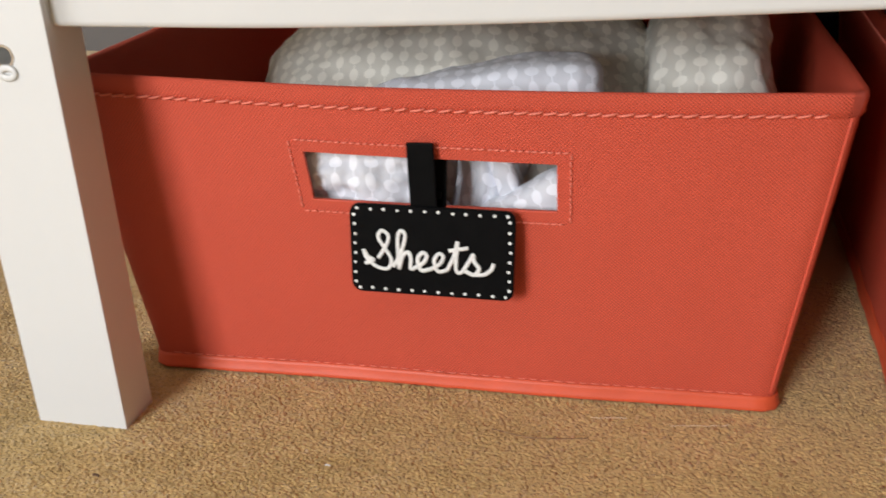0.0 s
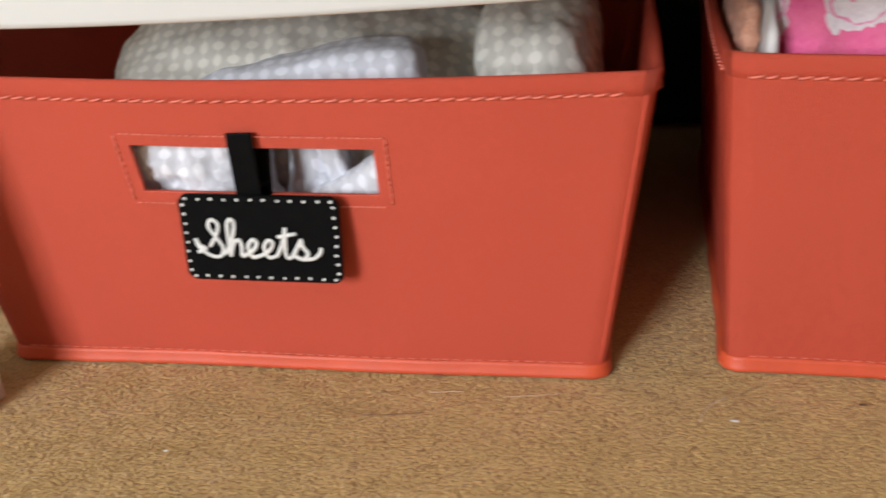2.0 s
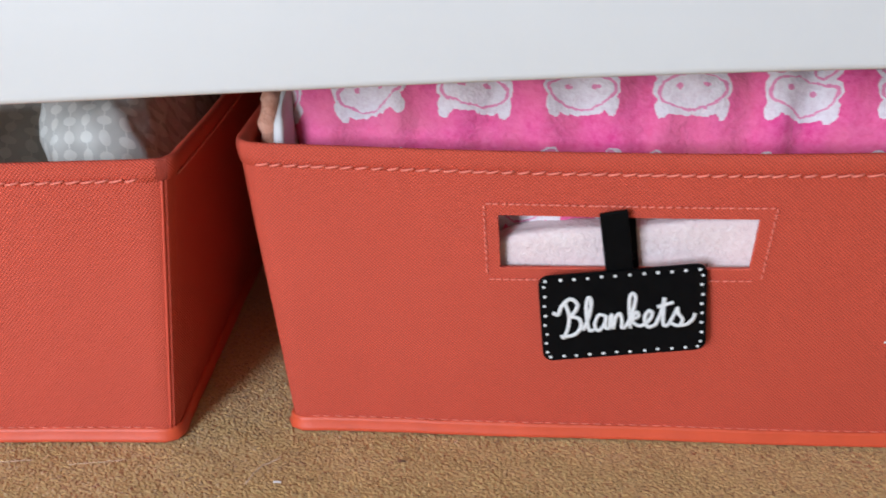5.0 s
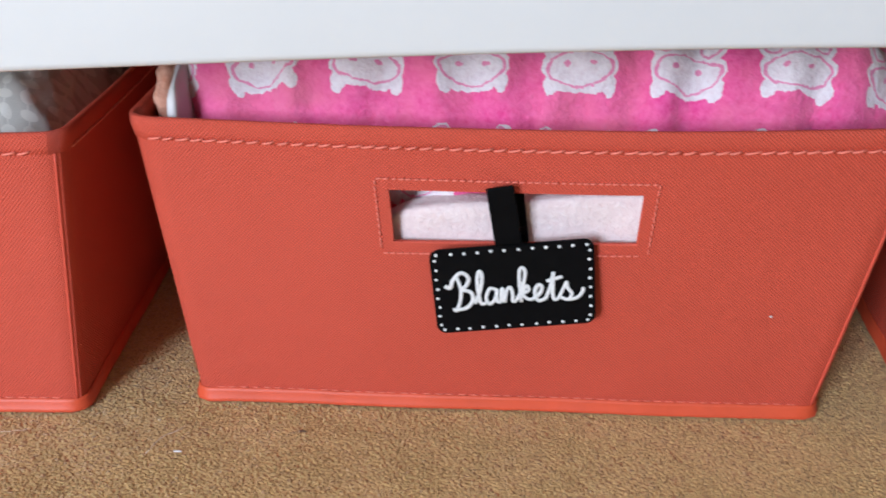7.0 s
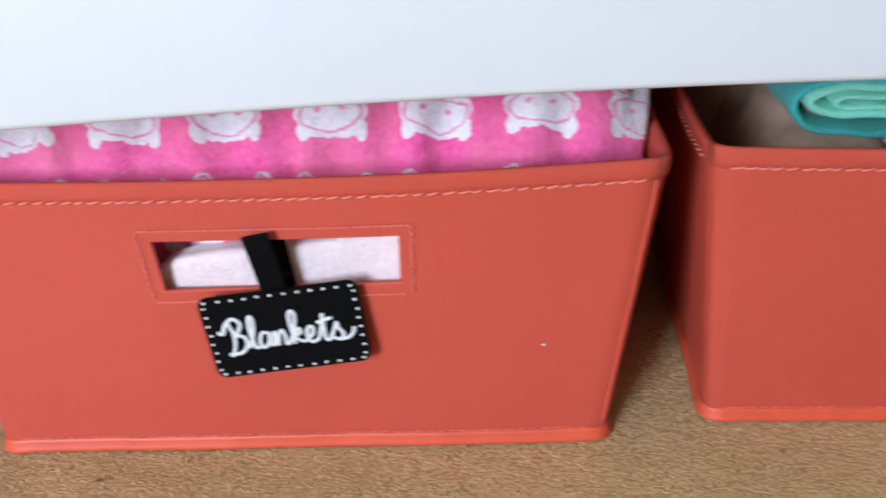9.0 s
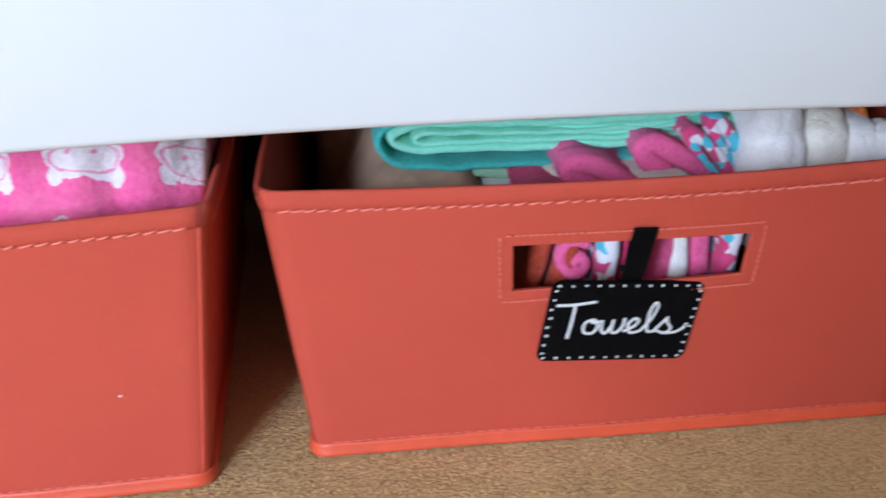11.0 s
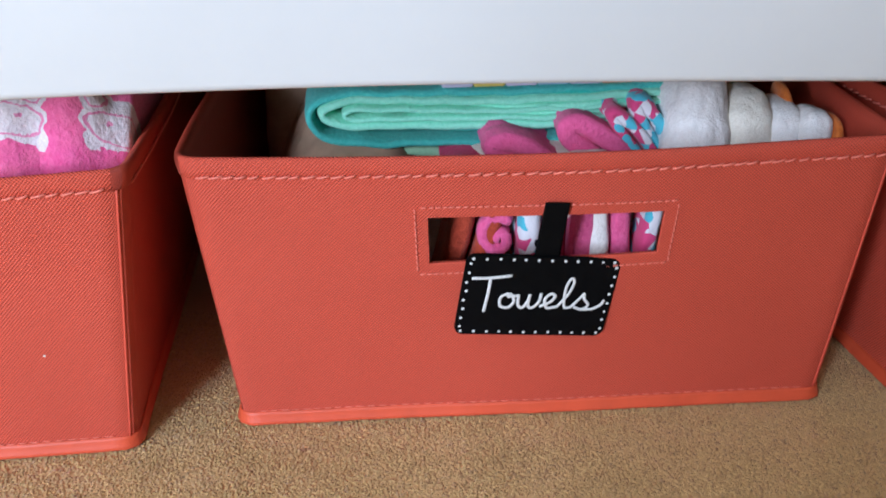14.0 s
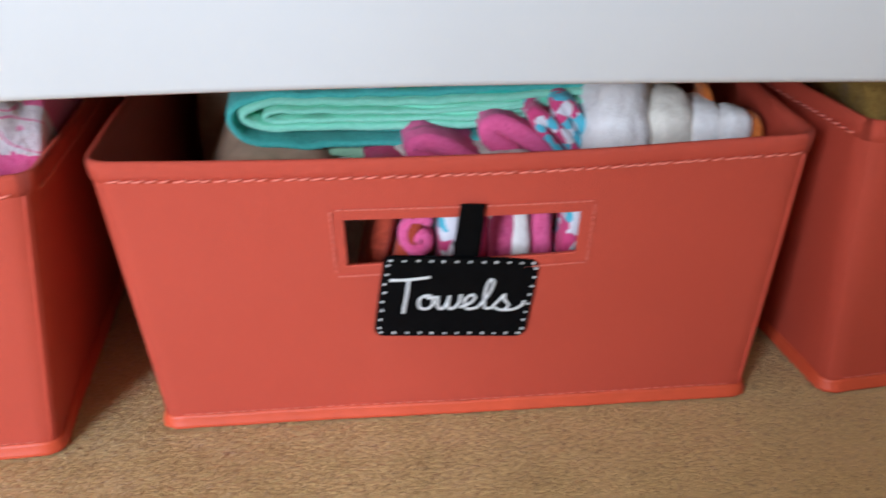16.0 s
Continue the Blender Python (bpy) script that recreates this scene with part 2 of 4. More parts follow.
def thing(name, m, label, category, group="", kind=""):
    ob = new(name)
    ob.empty_display_size = 0.05
    ob.matrix_basis = m
    return tagged(ob, label, category, group, kind)


def bm_mesh(name, bm, mat, smooth=False):
    me = bpy.data.meshes.new(name)
    bmesh.ops.recalc_face_normals(bm, faces=bm.faces)
    bm.to_mesh(me)
    bm.free()
    me.materials.append(mat)
    if smooth:
        me.polygons.foreach_set("use_smooth", [True] * len(me.polygons))
    return me


def box_mesh(name, lo, hi, mat, bev=0.0, seg=2):
    bm = bmesh.new()
    c = [(a + b) / 2 for a, b in zip(lo, hi)]
    d = [b - a for a, b in zip(lo, hi)]
    bmesh.ops.create_cube(bm, size=1.0, matrix=Matrix.Translation(c) @ Matrix.Diagonal((*d, 1)))
    if bev:
        bmesh.ops.bevel(bm, geom=bm.edges[:], offset=bev, segments=seg, affect="EDGES", profile=0.5)
    return bm_mesh(name, bm, mat)


def tube_geo(path, ru, rn, normal, sides=6, closed=False):
    """A tube along path, ru wide in the plane and rn thick along normal."""
    P = [Vector(p) for p in path]
    n = len(P)
    verts, faces = [], []
    for i, p in enumerate(P):
        a = P[i - 1] if (i or closed) else p
        b = P[(i + 1) % n] if (i < n - 1 or closed) else p
        t = (b - a).normalized()
        nv = Vector(normal(i) if callable(normal) else normal)
        sd = t.cross(nv).normalized()
        up = sd.cross(t).normalized()
        for k in range(sides):
            ang = 2 * math.pi * k / sides
            verts.append(p + sd * (ru * math.cos(ang)) + up * (rn * math.sin(ang)))
    for i in range(n if closed else n - 1):
        j = (i + 1) % n
        for k in range(sides):
            l = (k + 1) % sides
            faces.append((i * sides + k, i * sides + l, j * sides + l, j * sides + k))
    if not closed:
        faces.append(tuple(range(sides))[::-1])
        faces.append(tuple((n - 1) * sides + k for k in range(sides)))
    return verts, faces


def joined(parts):
    V, F = [], []
    for v, f in parts:
        o = len(V)
        V += list(v)
        F += [tuple(i + o for i in q) for q in f]
    return V, F


def thick_patch(us, vs, fn, thick, skip=None):
    """A sheet over the grid us x vs, fn(u, v) -> point, normal, uv; cells that skip() names are open."""
    nu, nv = len(us), len(vs)
    outer, inner, uvs = [], [], []
    for v in vs:
        for u in us:
            p, n, t = fn(u, v)
            outer.append(p)
            inner.append(p - n * (thick(u, v) if callable(thick) else thick))
            uvs.append(t)
    V = outer + inner
    o = nu * nv
    F = []
    full = {(i, j) for j in range(nv - 1) for i in range(nu - 1)
            if not (skip and skip((us[i] + us[i + 1]) / 2, (vs[j] + vs[j + 1]) / 2))}
    for i, j in full:
        a, b, c, d = j * nu + i, j * nu + i + 1, (j + 1) * nu + i + 1, (j + 1) * nu + i
        F.append((a, b, c, d))
        F.append((a + o, d + o, c + o, b + o))
        for (di, dj), (p, q) in (((0, -1), (a, b)), ((1, 0), (b, c)), ((0, 1), (c, d)), ((-1, 0), (d, a))):
            if (i + di, j + dj) not in full:
                F.append((p, p + o, q + o, q))
    return V, F, uvs + uvs


# ---- the room ----
def wall(name, pieces, mat, label):
    geo = []
    for lo, hi in pieces:
        x0, y0, z0 = lo
        x1, y1, z1 = hi
        v = [(x, y, z) for z in (z0, z1) for y in (y0, y1) for x in (x0, x1)]
        geo.append((v, [(0, 2, 3, 1), (4, 5, 7, 6), (0, 1, 5, 4), (2, 6, 7, 3), (0, 4, 6, 2), (1, 3, 7, 5)]))
    v, f = joined(geo)
    return tagged(put(name, mesh_of(name, v, f, mat, smooth=False)), label, "wall", kind="structure")


FLOOR_Z = -0.0022
X0, X1, Y0, Y1, ZC = -2.6, 2.4, WIN_Y, 0.72, 2.4
wall("wall_north", [((X0, Y1, FLOOR_Z), (X1, Y1 + 0.1, ZC))], shade_wall_mat, "plain matt wall behind the crib, its shade put in as dark colour")
wall("wall_west", [((X0 - 0.1, Y0, FLOOR_Z), (X0, Y1, ZC))], wall_mat, "plain matt beige painted wall")
wall("wall_east", [((X1, Y0, FLOOR_Z), (X1 + 0.1, Y1, ZC))], wall_mat, "plain matt beige painted wall")
wall("wall_south", [((X0, Y0 - 0.1, FLOOR_Z), (WIN_X0, Y0, ZC)), ((WIN_X1, Y0 - 0.1, FLOOR_Z), (X1, Y0, ZC)),
                    ((WIN_X0, Y0 - 0.1, FLOOR_Z), (WIN_X1, Y0, WIN_Z0)), ((WIN_X0, Y0 - 0.1, WIN_Z1), (WIN_X1, Y0, ZC))],
     wall_mat, "plain matt beige painted wall with a window opening")
# Unseen half-height wall, added to block window light from the right-hand bins.
BLOCK_X, BLOCK_Y, BLOCK_H = 0.32, -0.80, 0.46
wall("wall_light_block", [((BLOCK_X, BLOCK_Y - 0.1, FLOOR_Z), (X1, BLOCK_Y, BLOCK_H))], wall_mat, "unseen matt beige half-height wall added to shade the right-hand bins")
put("ceiling", box_mesh("ceiling", (X0, Y0 - 0.1, ZC), (X1, Y1, ZC + 0.1), ceiling_mat))
tagged(bpy.data.objects["ceiling"], "plain white painted ceiling", "ceiling", kind="structure")
tagged(put("floor", box_mesh("floor", (X0, Y0, -0.06), (X1, Y1, FLOOR_Z), carpet_mat)), "tan cut-pile carpeted floor", "floor", kind="structure")


def carpet_pile():
    rng = np.random.default_rng(4)
    pitch = 0.0015
    xs, ys = np.arange(-0.34, 1.20, pitch), np.arange(-0.17, 0.16, pitch)
    gx, gy = np.meshgrid(xs, ys)
    n = gx.size
    c = np.stack([gx.ravel(), gy.ravel(), np.full(n, FLOOR_Z - 0.0003)], 1)
    c[:, :2] += rng.normal(0, pitch * 0.35, (n, 2))
    r0 = rng.uniform(0.0012, 0.0019, n)
    r1 = r0 * rng.uniform(0.35, 0.7, n)
    patch = np.sin(c[:, 0] * 61 + 3 * np.sin(c[:, 1] * 47)) * np.sin(c[:, 1] * 83 + 2 * np.sin(c[:, 0] * 39))
    h = rng.uniform(0.0005, 0.0009, n) + 0.00012 * patch
    lean = rng.normal(0, 0.0004, (n, 2)) + 0.0002 * np.stack([patch, -patch], 1)
    a0 = rng.uniform(0, 6.28, n)
    V = np.empty((n, 6, 3))
    for k in range(3):
        a = a0 + k * 2 * math.pi / 3
        V[:, k, 0], V[:, k, 1], V[:, k, 2] = c[:, 0] + r0 * np.cos(a), c[:, 1] + r0 * np.sin(a), c[:, 2]
        a = a + 0.5
        V[:, 3 + k, 0] = c[:, 0] + lean[:, 0] + r1 * np.cos(a)
        V[:, 3 + k, 1] = c[:, 1] + lean[:, 1] + r1 * np.sin(a)
        V[:, 3 + k, 2] = c[:, 2] + h + rng.normal(0, 0.00007, n)
    quad = np.array([[0, 1, 4, 3], [1, 2, 5, 4], [2, 0, 3, 5]])
    F = (np.arange(n)[:, None, None] * 6 + quad[None]).reshape(-1, 4).tolist()
    F += (np.arange(n)[:, None] * 6 + np.array([[3, 4, 5]])).tolist()
    me = mesh_of("carpet_pile", V.reshape(-1, 3).tolist(), F, carpet_mat)
    return tagged(put("carpet_pile", me), "tan cut pile of the carpet, slightly worn", "carpet", kind="stuff")


carpet_pile()


# ---- the crib ----
RAIL_Y, RAIL_MID = -0.0586, 0.565


def arch(x):
    u = min(abs(x - RAIL_MID), 0.64)
    return 0.2131 - 0.1012 * u ** 2 + 0.1221 * u ** 4


def leg_mesh(w, d, h, holes):
    """A square post with its front at y = 0, drilled through its front face at (x, z, radius, depth)."""
    geo = []
    zs = [0.0]
    for x, z, r, dep in holes:
        zs += [z - 1.6 * r, z + 1.6 * r]
    zs.append(h)
    bands = [(zs[i], zs[i + 1], (i % 2) == 1) for i in range(len(zs) - 1)]
    for i, (a, b, drilled) in enumerate(bands):
        if not drilled:
            geo.append(([(0, 0, a), (w, 0, a), (w, 0, b), (0, 0, b)], [(0, 1, 2, 3)]))
            continue
        x, z, r, dep = holes[i // 2]
        n = 24
        ring = [(x + r * math.cos(2 * math.pi * k / n), 0, z + r * math.sin(2 * math.pi * k / n)) for k in range(n)]
        square = []
        for k in range(n):
            cx, cz = math.cos(2 * math.pi * k / n), math.sin(2 * math.pi * k / n)
            s = 1 / max(abs(cx), abs(cz))
            square.append((w / 2 + cx * s * w / 2, 0, (a + b) / 2 + cz * s * (b - a) / 2))
        geo.append((ring + square, [(k, (k + 1) % n, n + (k + 1) % n, n + k) for k in range(n)]))
        back = [(px, dep, pz) for px, _, pz in ring]
        geo.append((ring + back, [(k, n + k, n + (k + 1) % n, (k + 1) % n) for k in range(n)] + [tuple(range(n, 2 * n))]))
    geo.append(([(w, 0, 0), (w, d, 0), (w, d, h), (w, 0, h), (0, 0, 0), (0, d, 0), (0, d, h), (0, 0, h)],
                [(0, 1, 2, 3), (4, 7, 6, 5), (1, 5, 6, 2), (3, 2, 6, 7), (0, 4, 5, 1)]))
    return joined(geo)


def build_crib():
    crib = thing("crib", Matrix.Identity(4), "white painted wooden crib with an arched lower rail standing on carpet", "crib")
    w = 0.0481
    v, f = leg_mesh(w, 0.0252, 0.62, [(0.0255, 0.1835, 0.0045, 0.012)])
    leg = put("leg", mesh_of("leg", v, f, paint_mat, smooth=False), crib, "white post with a drilled bolt hole", pose(-0.194, -0.0643, FLOOR_Z))
    v, f = tube_geo([(0.0045 * math.cos(a), 0, 0.0045 * math.sin(a)) for a in [k * 0.2618 for k in range(24)]], 0.0006, 0.0004, (0, 1, 0), 6, True)
    put("bolt_hole_rim", mesh_of("bolt_hole_rim", v, f, hole_mat), leg, "worn bare-wood rim", pose(0.0255, 0, 0.1835))
    v, f = tube_geo([(0.0035 * math.cos(a), 0, 0.0022 * math.sin(a)) for a in [k * 0.3927 for k in range(16)]], 0.0016, 0.0009, (0, 1, 0), 6, True)
    put("filler", mesh_of("filler", v, f, paint_mat), leg, "lump of dried white filler", pose(0.0262, -0.0004, 0.1765))
    v, f = leg_mesh(w, 0.0252, 0.62, [])
    right = mesh_of("leg", v, f, paint_mat, smooth=False)
    put("leg", right, crib, "", pose(2 * RAIL_MID + 0.146, -0.0643, FLOOR_Z))
    put("leg", right, crib, "", pose(-0.194, 0.68, FLOOR_Z))
    put("leg", right, crib, "", pose(2 * RAIL_MID + 0.146, 0.68, FLOOR_Z))
    # arched rail, butted between the posts, with an eased lower edge
    xa, xb, n = -0.1457, 2 * RAIL_MID + 0.1457, 96
    prof = [(0.0, 0.30), (0.0, 0.0030), (0.0004, 0.0013), (0.0016, 0.0003), (0.0032, 0.0), (0.0168, 0.0), (0.0188, 0.0012), (0.02, 0.003), (0.02, 0.30)]
    V, F = [], []
    for i in range(n + 1):
        x = xa + (xb - xa) * i / n
        z0 = arch(x)
        for k, (y, dz) in enumerate(prof):
            V.append((x, RAIL_Y + y, 0.56 if dz > 0.1 else z0 + dz))
    m = len(prof)
    for i in range(n):
        for k in range(m - 1):
            F.append((i * m + k, i * m + k + 1, (i + 1) * m + k + 1, (i + 1) * m + k))
        F.append((i * m + m - 1, i * m, (i + 1) * m, (i + 1) * m + m - 1))
    F += [tuple(range(m)), tuple(n * m + k for k in range(m))[::-1]]
    put("arched_rail", mesh_of("arched_rail", V, F, paint_mat), crib, "broad white rail with an arched lower edge")
    # Unseen board, added low over the bins to darken the space beneath.
    put("shade_board", box_mesh("shade_board", (-0.14, -0.036, 0.27), (2 * RAIL_MID + 0.14, 0.70, 0.29), paint_mat, 0.002), crib)
    # Panels out of view at both ends, added to hold back side light.
    for x in (-0.190, 2 * RAIL_MID + 0.170):
        put("end_light_block", box_mesh("end_light_block", (x, -0.0385, 0.225), (x + 0.018, 0.679, 0.30), paint_mat, 0.002), crib)
    return crib


build_crib()

# ---- fabric bins ----
HB, DEPTH = 0.32, 0.30


class Bin:
    """The shape of one bin in its own frame: bottom front at y = 0, upper corners where the cloth has settled."""

    def __init__(self, x, y, turn, tl, tr, win):
        self.m = pose(x, y, 0, 0, 0, turn)
        self.tl, self.tr, self.win = Vector(tl) + Vector((-0.0030, -0.0022, 0)), Vector(tr) + Vector((0.0030, -0.0022, 0)), win
        self.low = [Vector((-HB / 2, 0, 0)), Vector((HB / 2, 0, 0)), Vector((HB / 2, DEPTH, 0)), Vector((-HB / 2, DEPTH, 0))]
        self.top = [self.tl, self.tr, Vector((self.tr.x, DEPTH + 0.012, self.tr.z)), Vector((self.tl.x, DEPTH + 0.012, self.tl.z))]

    def point(self, side, s, v, out=0.0):
        c = [a.lerp(b, v) for a, b in zip(self.low, self.top)]
        A, B = c[side], c[(side + 1) % 4]
        P, N = c[(side - 1) % 4], c[(side + 2) % 4]
        r = 0.0075 + 0.0035 * v * v
        L = (B - A).length
        d = s * L
        along = (B - A).normalized()

        def bez(p0, p1, p2, t):
            return p0 * (1 - t) ** 2 + p1 * (2 * t * (1 - t)) + p2 * t ** 2
        if d < r:
            p = bez(A + (P - A).normalized() * r, A, A + along * r, 0.5 + 0.5 * d / r)
        elif d > L - r:
            p = bez(B - along * r, B, B + (N - B).normalized() * r, 0.5 * (d - L + r) / r)
        else:
            p = A + along * d
        nrm = along.cross(Vector((0, 0, 1))).normalized()
        if d < r:
            nrm = nrm.lerp((A - P).normalized().cross(Vector((0, 0, 1))).normalized(), 0.5 * (1 - d / r)).normalized()
        elif d > L - r:
            nrm = nrm.lerp((N - B).normalized().cross(Vector((0, 0, 1))).normalized(), 0.5 * (d - L + r) / r).normalized()
        belly = math.sin(math.pi * s) * v * (0.0055 if side == 0 else 0.001)
        wob = noise.noise(Vector((p.x * 9 + self.m.translation.x * 7, p.y * 9, p.z * 11))) * 0.0016 * math.sin(math.pi * min(1, s * 6, (1 - s) * 6) / 2)
        p = p + nrm * (belly + wob + out)
        if v > 0.5:
            p.z -= math.sin(math.pi * s) * 0.002 * (v - 0.5) * 2
        return p, nrm, (d + side * 0.4, v * 0.16)


def spaced(cuts, step):
    out = []
    for a, b in zip(cuts, cuts[1:]):
        n = max(1, round((b - a) / step))
        out += [a + (b - a) * i / n for i in range(n)]
    return out + [cuts[-1]]


def stitches(shape, line, pitch, length, rad, out, slant=0.0):
    """Short raised stitches along a line of (side, s, v) points."""
    geo = []
    pts = [(shape.point(sd, s, v, out)) for sd, s, v in line]
    dist = [0.0]
    for a, b in zip(pts, pts[1:]):
        dist.append(dist[-1] + (b[0] - a[0]).length)
    t = pitch * 0.3
    k = 0
    while t + length < dist[-1]:
        while dist[k + 1] < t:
            k += 1
        f = (t - dist[k]) / max(1e-9, dist[k + 1] - dist[k])
        p = pts[k][0].lerp(pts[k + 1][0], f)
        way = (pts[k + 1][0] - pts[k][0]).normalized()
        nrm = pts[k][1]
        up = nrm.cross(way).normalized()
        j = random.uniform(-0.15, 0.15) * length
        a = p - up * slant + nrm * 0.0001
        b = p + way * (length + j) + up * slant + nrm * 0.0001
        mid = (a + b) / 2 + nrm * rad * 1.1
        geo.append(tube_geo([a, mid - (b - a) * 0.18, mid + (b - a) * 0.18, b], rad, rad * 0.8, nrm, 5))
        t += pitch * random.uniform(0.9, 1.1)
    return joined(geo)


def build_bin(shape, label):
    b = thing("storage_bin", shape.m, label, "storage bin", "storage bins under the crib")
    W = (shape.tr.x - shape.tl.x)
    # window corners (x, share of height), upper left, upper right, lower right, lower left, as shares of the front's length
    quad = []
    for x, v in shape.win:
        left = -HB / 2 + (shape.tl.x + HB / 2) * v
        quad.append(((x - left) / (HB + (W - HB) * v), v))
    s0, s1 = (quad[0][0] + quad[3][0]) / 2, (quad[1][0] + quad[2][0]) / 2
    v0, v1 = (quad[2][1] + quad[3][1]) / 2, (quad[0][1] + quad[1][1]) / 2
    L = HB + (W - HB) * 0.7

    def skew(u, v):
        """Draws the straight window of the grid to its true, slightly crooked corners."""
        a, c = (u - s0) / (s1 - s0), (v - v0) / (v1 - v0)
        away = max(0.0, -a, a - 1) * 1.2 + max(0.0, -c, c - 1) * 0.9
        k = max(0.0, min(1.0, 1.35 - away * 1.5))
        a, c = min(1, max(0, a)), min(1, max(0, c))
        d = [(q[0] - r[0], q[1] - r[1]) for q, r in zip(quad, ((s0, v1), (s1, v1), (s1, v0), (s0, v0)))]
        w = (1 - a) * c, a * c, a * (1 - c), (1 - a) * (1 - c)
        return u + k * sum(f * q[0] for f, q in zip(w, d)), v + k * sum(f * q[1] for f, q in zip(w, d))
    bs, bv = 0.0058 / L, 0.0058 / 0.16
    us = spaced([0, 0.018, 0.036, 0.054, s0 - bs, s0, s1, s1 + bs, 0.946, 0.964, 0.982, 1], 0.018)
    vs = spaced([0.0, v0 - bv, v0, v1, v1 + bv, 0.945, 1.0], 0.05)
    open_cell = lambda u, v: s0 < u < s1 and v0 < v < v1
    for side, name in enumerate(("front_panel", "side_panel", "back_panel", "side_panel")):
        uu = us if side == 0 else spaced([0, 0.02, 0.04, 0.06, 0.94, 0.96, 0.98, 1], 0.05)
        V, F, uv = thick_patch(uu, vs, lambda u, v, sd=side: shape.point(sd, *(skew(u, v) if sd == 0 else (u, v))), 0.0028, open_cell if side == 0 else None)
        put(name, mesh_of(name, V, F, canvas_mat, uv, crisp=True), b, "coral woven canvas front with a cut-out window" if side == 0 else "")
    put("base", box_mesh("base", (-HB / 2 + 0.004, 0.004, 0.001), (HB / 2 - 0.004, DEPTH - 0.004, 0.006), canvas_mat), b)
    # turned-over hem round the rim, with a soft upper roll
    V, F, uv = [], [], []
    ring = [(sd, s) for sd in range(4) for s in spaced([0, 0.018, 0.036, 0.054, 0.946, 0.964, 0.982], 0.03)]
    prof = [(0.941, 0.0002), (0.943, 0.0008), (0.970, 0.0012), (0.995, 0.0012), (1.008, 0.0006), (1.012, -0.0004), (1.006, -0.0030), (0.97, -0.0036), (0.93, -0.0034)]
    run = [0.0]
    for (va, oa), (vb, ob) in zip(prof, prof[1:]):
        run.append(run[-1] + math.hypot((vb - va) * 0.16, ob - oa))
    for sd, s in ring:
        for (v, o), along in zip(prof, run):
            p, n, t = shape.point(sd, s, v, o)
            V.append(p)
            uv.append((t[0], 0.15 + along))
    m, n = len(prof), len(ring)
    for i in range(n):
        j = (i + 1) % n
        for k in range(m - 1):
            F.append((i * m + k, j * m + k, j * m + k + 1, i * m + k + 1))
    put("rim_hem", mesh_of("rim_hem", V, F, canvas_mat, uv), b, "turned-over stitched hem")
    # bound lower edge
    V, F, uv = [], [], []
    prof = [(0.041, 0.0002), (0.038, 0.0010), (0.030, 0.0014), (0.020, 0.0019), (0.009, 0.0027), (0.000, 0.0034), (-0.004, 0.0030), (-0.006, 0.0016), (-0.005, -0.002)]
    for sd, s in ring:
        for v, o in prof:
            p, nn, t = shape.point(sd, s, v, o + 0.0006 * noise.noise(Vector((s * 23, sd * 3.1, v * 9))))
            p.z = max(p.z, FLOOR_Z + 0.0004)
            V.append(p)
            uv.append((t[0], t[1] + o))
    m = len(prof)
    for i in range(n):
        j = (i + 1) % n
        for k in range(m - 1):
            F.append((i * m + k, i * m + k + 1, j * m + k + 1, j * m + k))
    put("bottom_binding", mesh_of("bottom_binding", V, F, binding_mat, uv), b, "smooth orange-red binding tape, slightly flared")
    # piped seams at the front corners
    for s in (0.991,):
        path = [shape.point(0, s, v, -0.0001)[0] for v in np.linspace(0.040, 0.942, 24)]
        v_, f_ = tube_geo(path, 0.0006, 0.0005, (0, -1, 0), 8)
        put("corner_piping", mesh_of("corner_piping", v_, f_, piping_mat), b)
    # stitched surround of the window
    V, F, uv = thick_patch(spaced([s0 - bs, s0, s1, s1 + bs], 0.02), spaced([v0 - bv, v0, v1, v1 + bv], 0.05),
                           lambda u, v: shape.point(0, *skew(u, v), 0.0002), 0.0012, open_cell)
    put("window_facing", mesh_of("window_facing", V, F, canvas_mat, uv, crisp=True), b, "stitched facing round the window")
    lip = []
    for (a, c), (d, e) in (((s0, v0), (s1, v0)), ((s1, v0), (s1, v1)), ((s1, v1), (s0, v1)), ((s0, v1), (s0, v0))):
        lip += [shape.point(0, *skew(a + (d - a) * i / 14, c + (e - c) * i / 14), -0.0006)[0] for i in range(14)]
    v_, f_ = tube_geo(lip, 0.0004, 0.0008, (0, -1, 0), 8, True)
    put("window_edge", mesh_of("window_edge", v_, f_, piping_mat), b)
    full = [(0, s, 0.950) for s in np.linspace(0.02, 0.98, 60)]
    sides = [(sd, s, 0.950) for sd in (1, 3) for s in np.linspace(0.02, 0.98, 40)]
    e0, e1, f0, f1 = s0 - bs, s1 + bs, v0 - bv, v1 + bv
    geo = [stitches(shape, full, 0.0064, 0.0060, 0.00060, 0.0009, 0.0006),
           stitches(shape, sides[:40], 0.0064, 0.0060, 0.00060, 0.0009, 0.0006),
           stitches(shape, sides[40:], 0.0064, 0.0060, 0.00060, 0.0009, 0.0006),
           stitches(shape, [(0, s, 0.047) for s in np.linspace(0.03, 0.97, 40)], 0.0060, 0.0040, 0.0003, 0.0002)]
    for a, c, d, e in ((e0, f0, e1, f0), (e1, f0, e1, f1), (e1, f1, e0, f1), (e0, f1, e0, f0)):
        geo.append(stitches(shape, [(0, *skew(a + (d - a) * t, c + (e - c) * t)) for t in np.linspace(0, 1, 20)], 0.0034, 0.0026, 0.00042, 0.0003, 0.0002))
    v_, f_ = joined(geo)
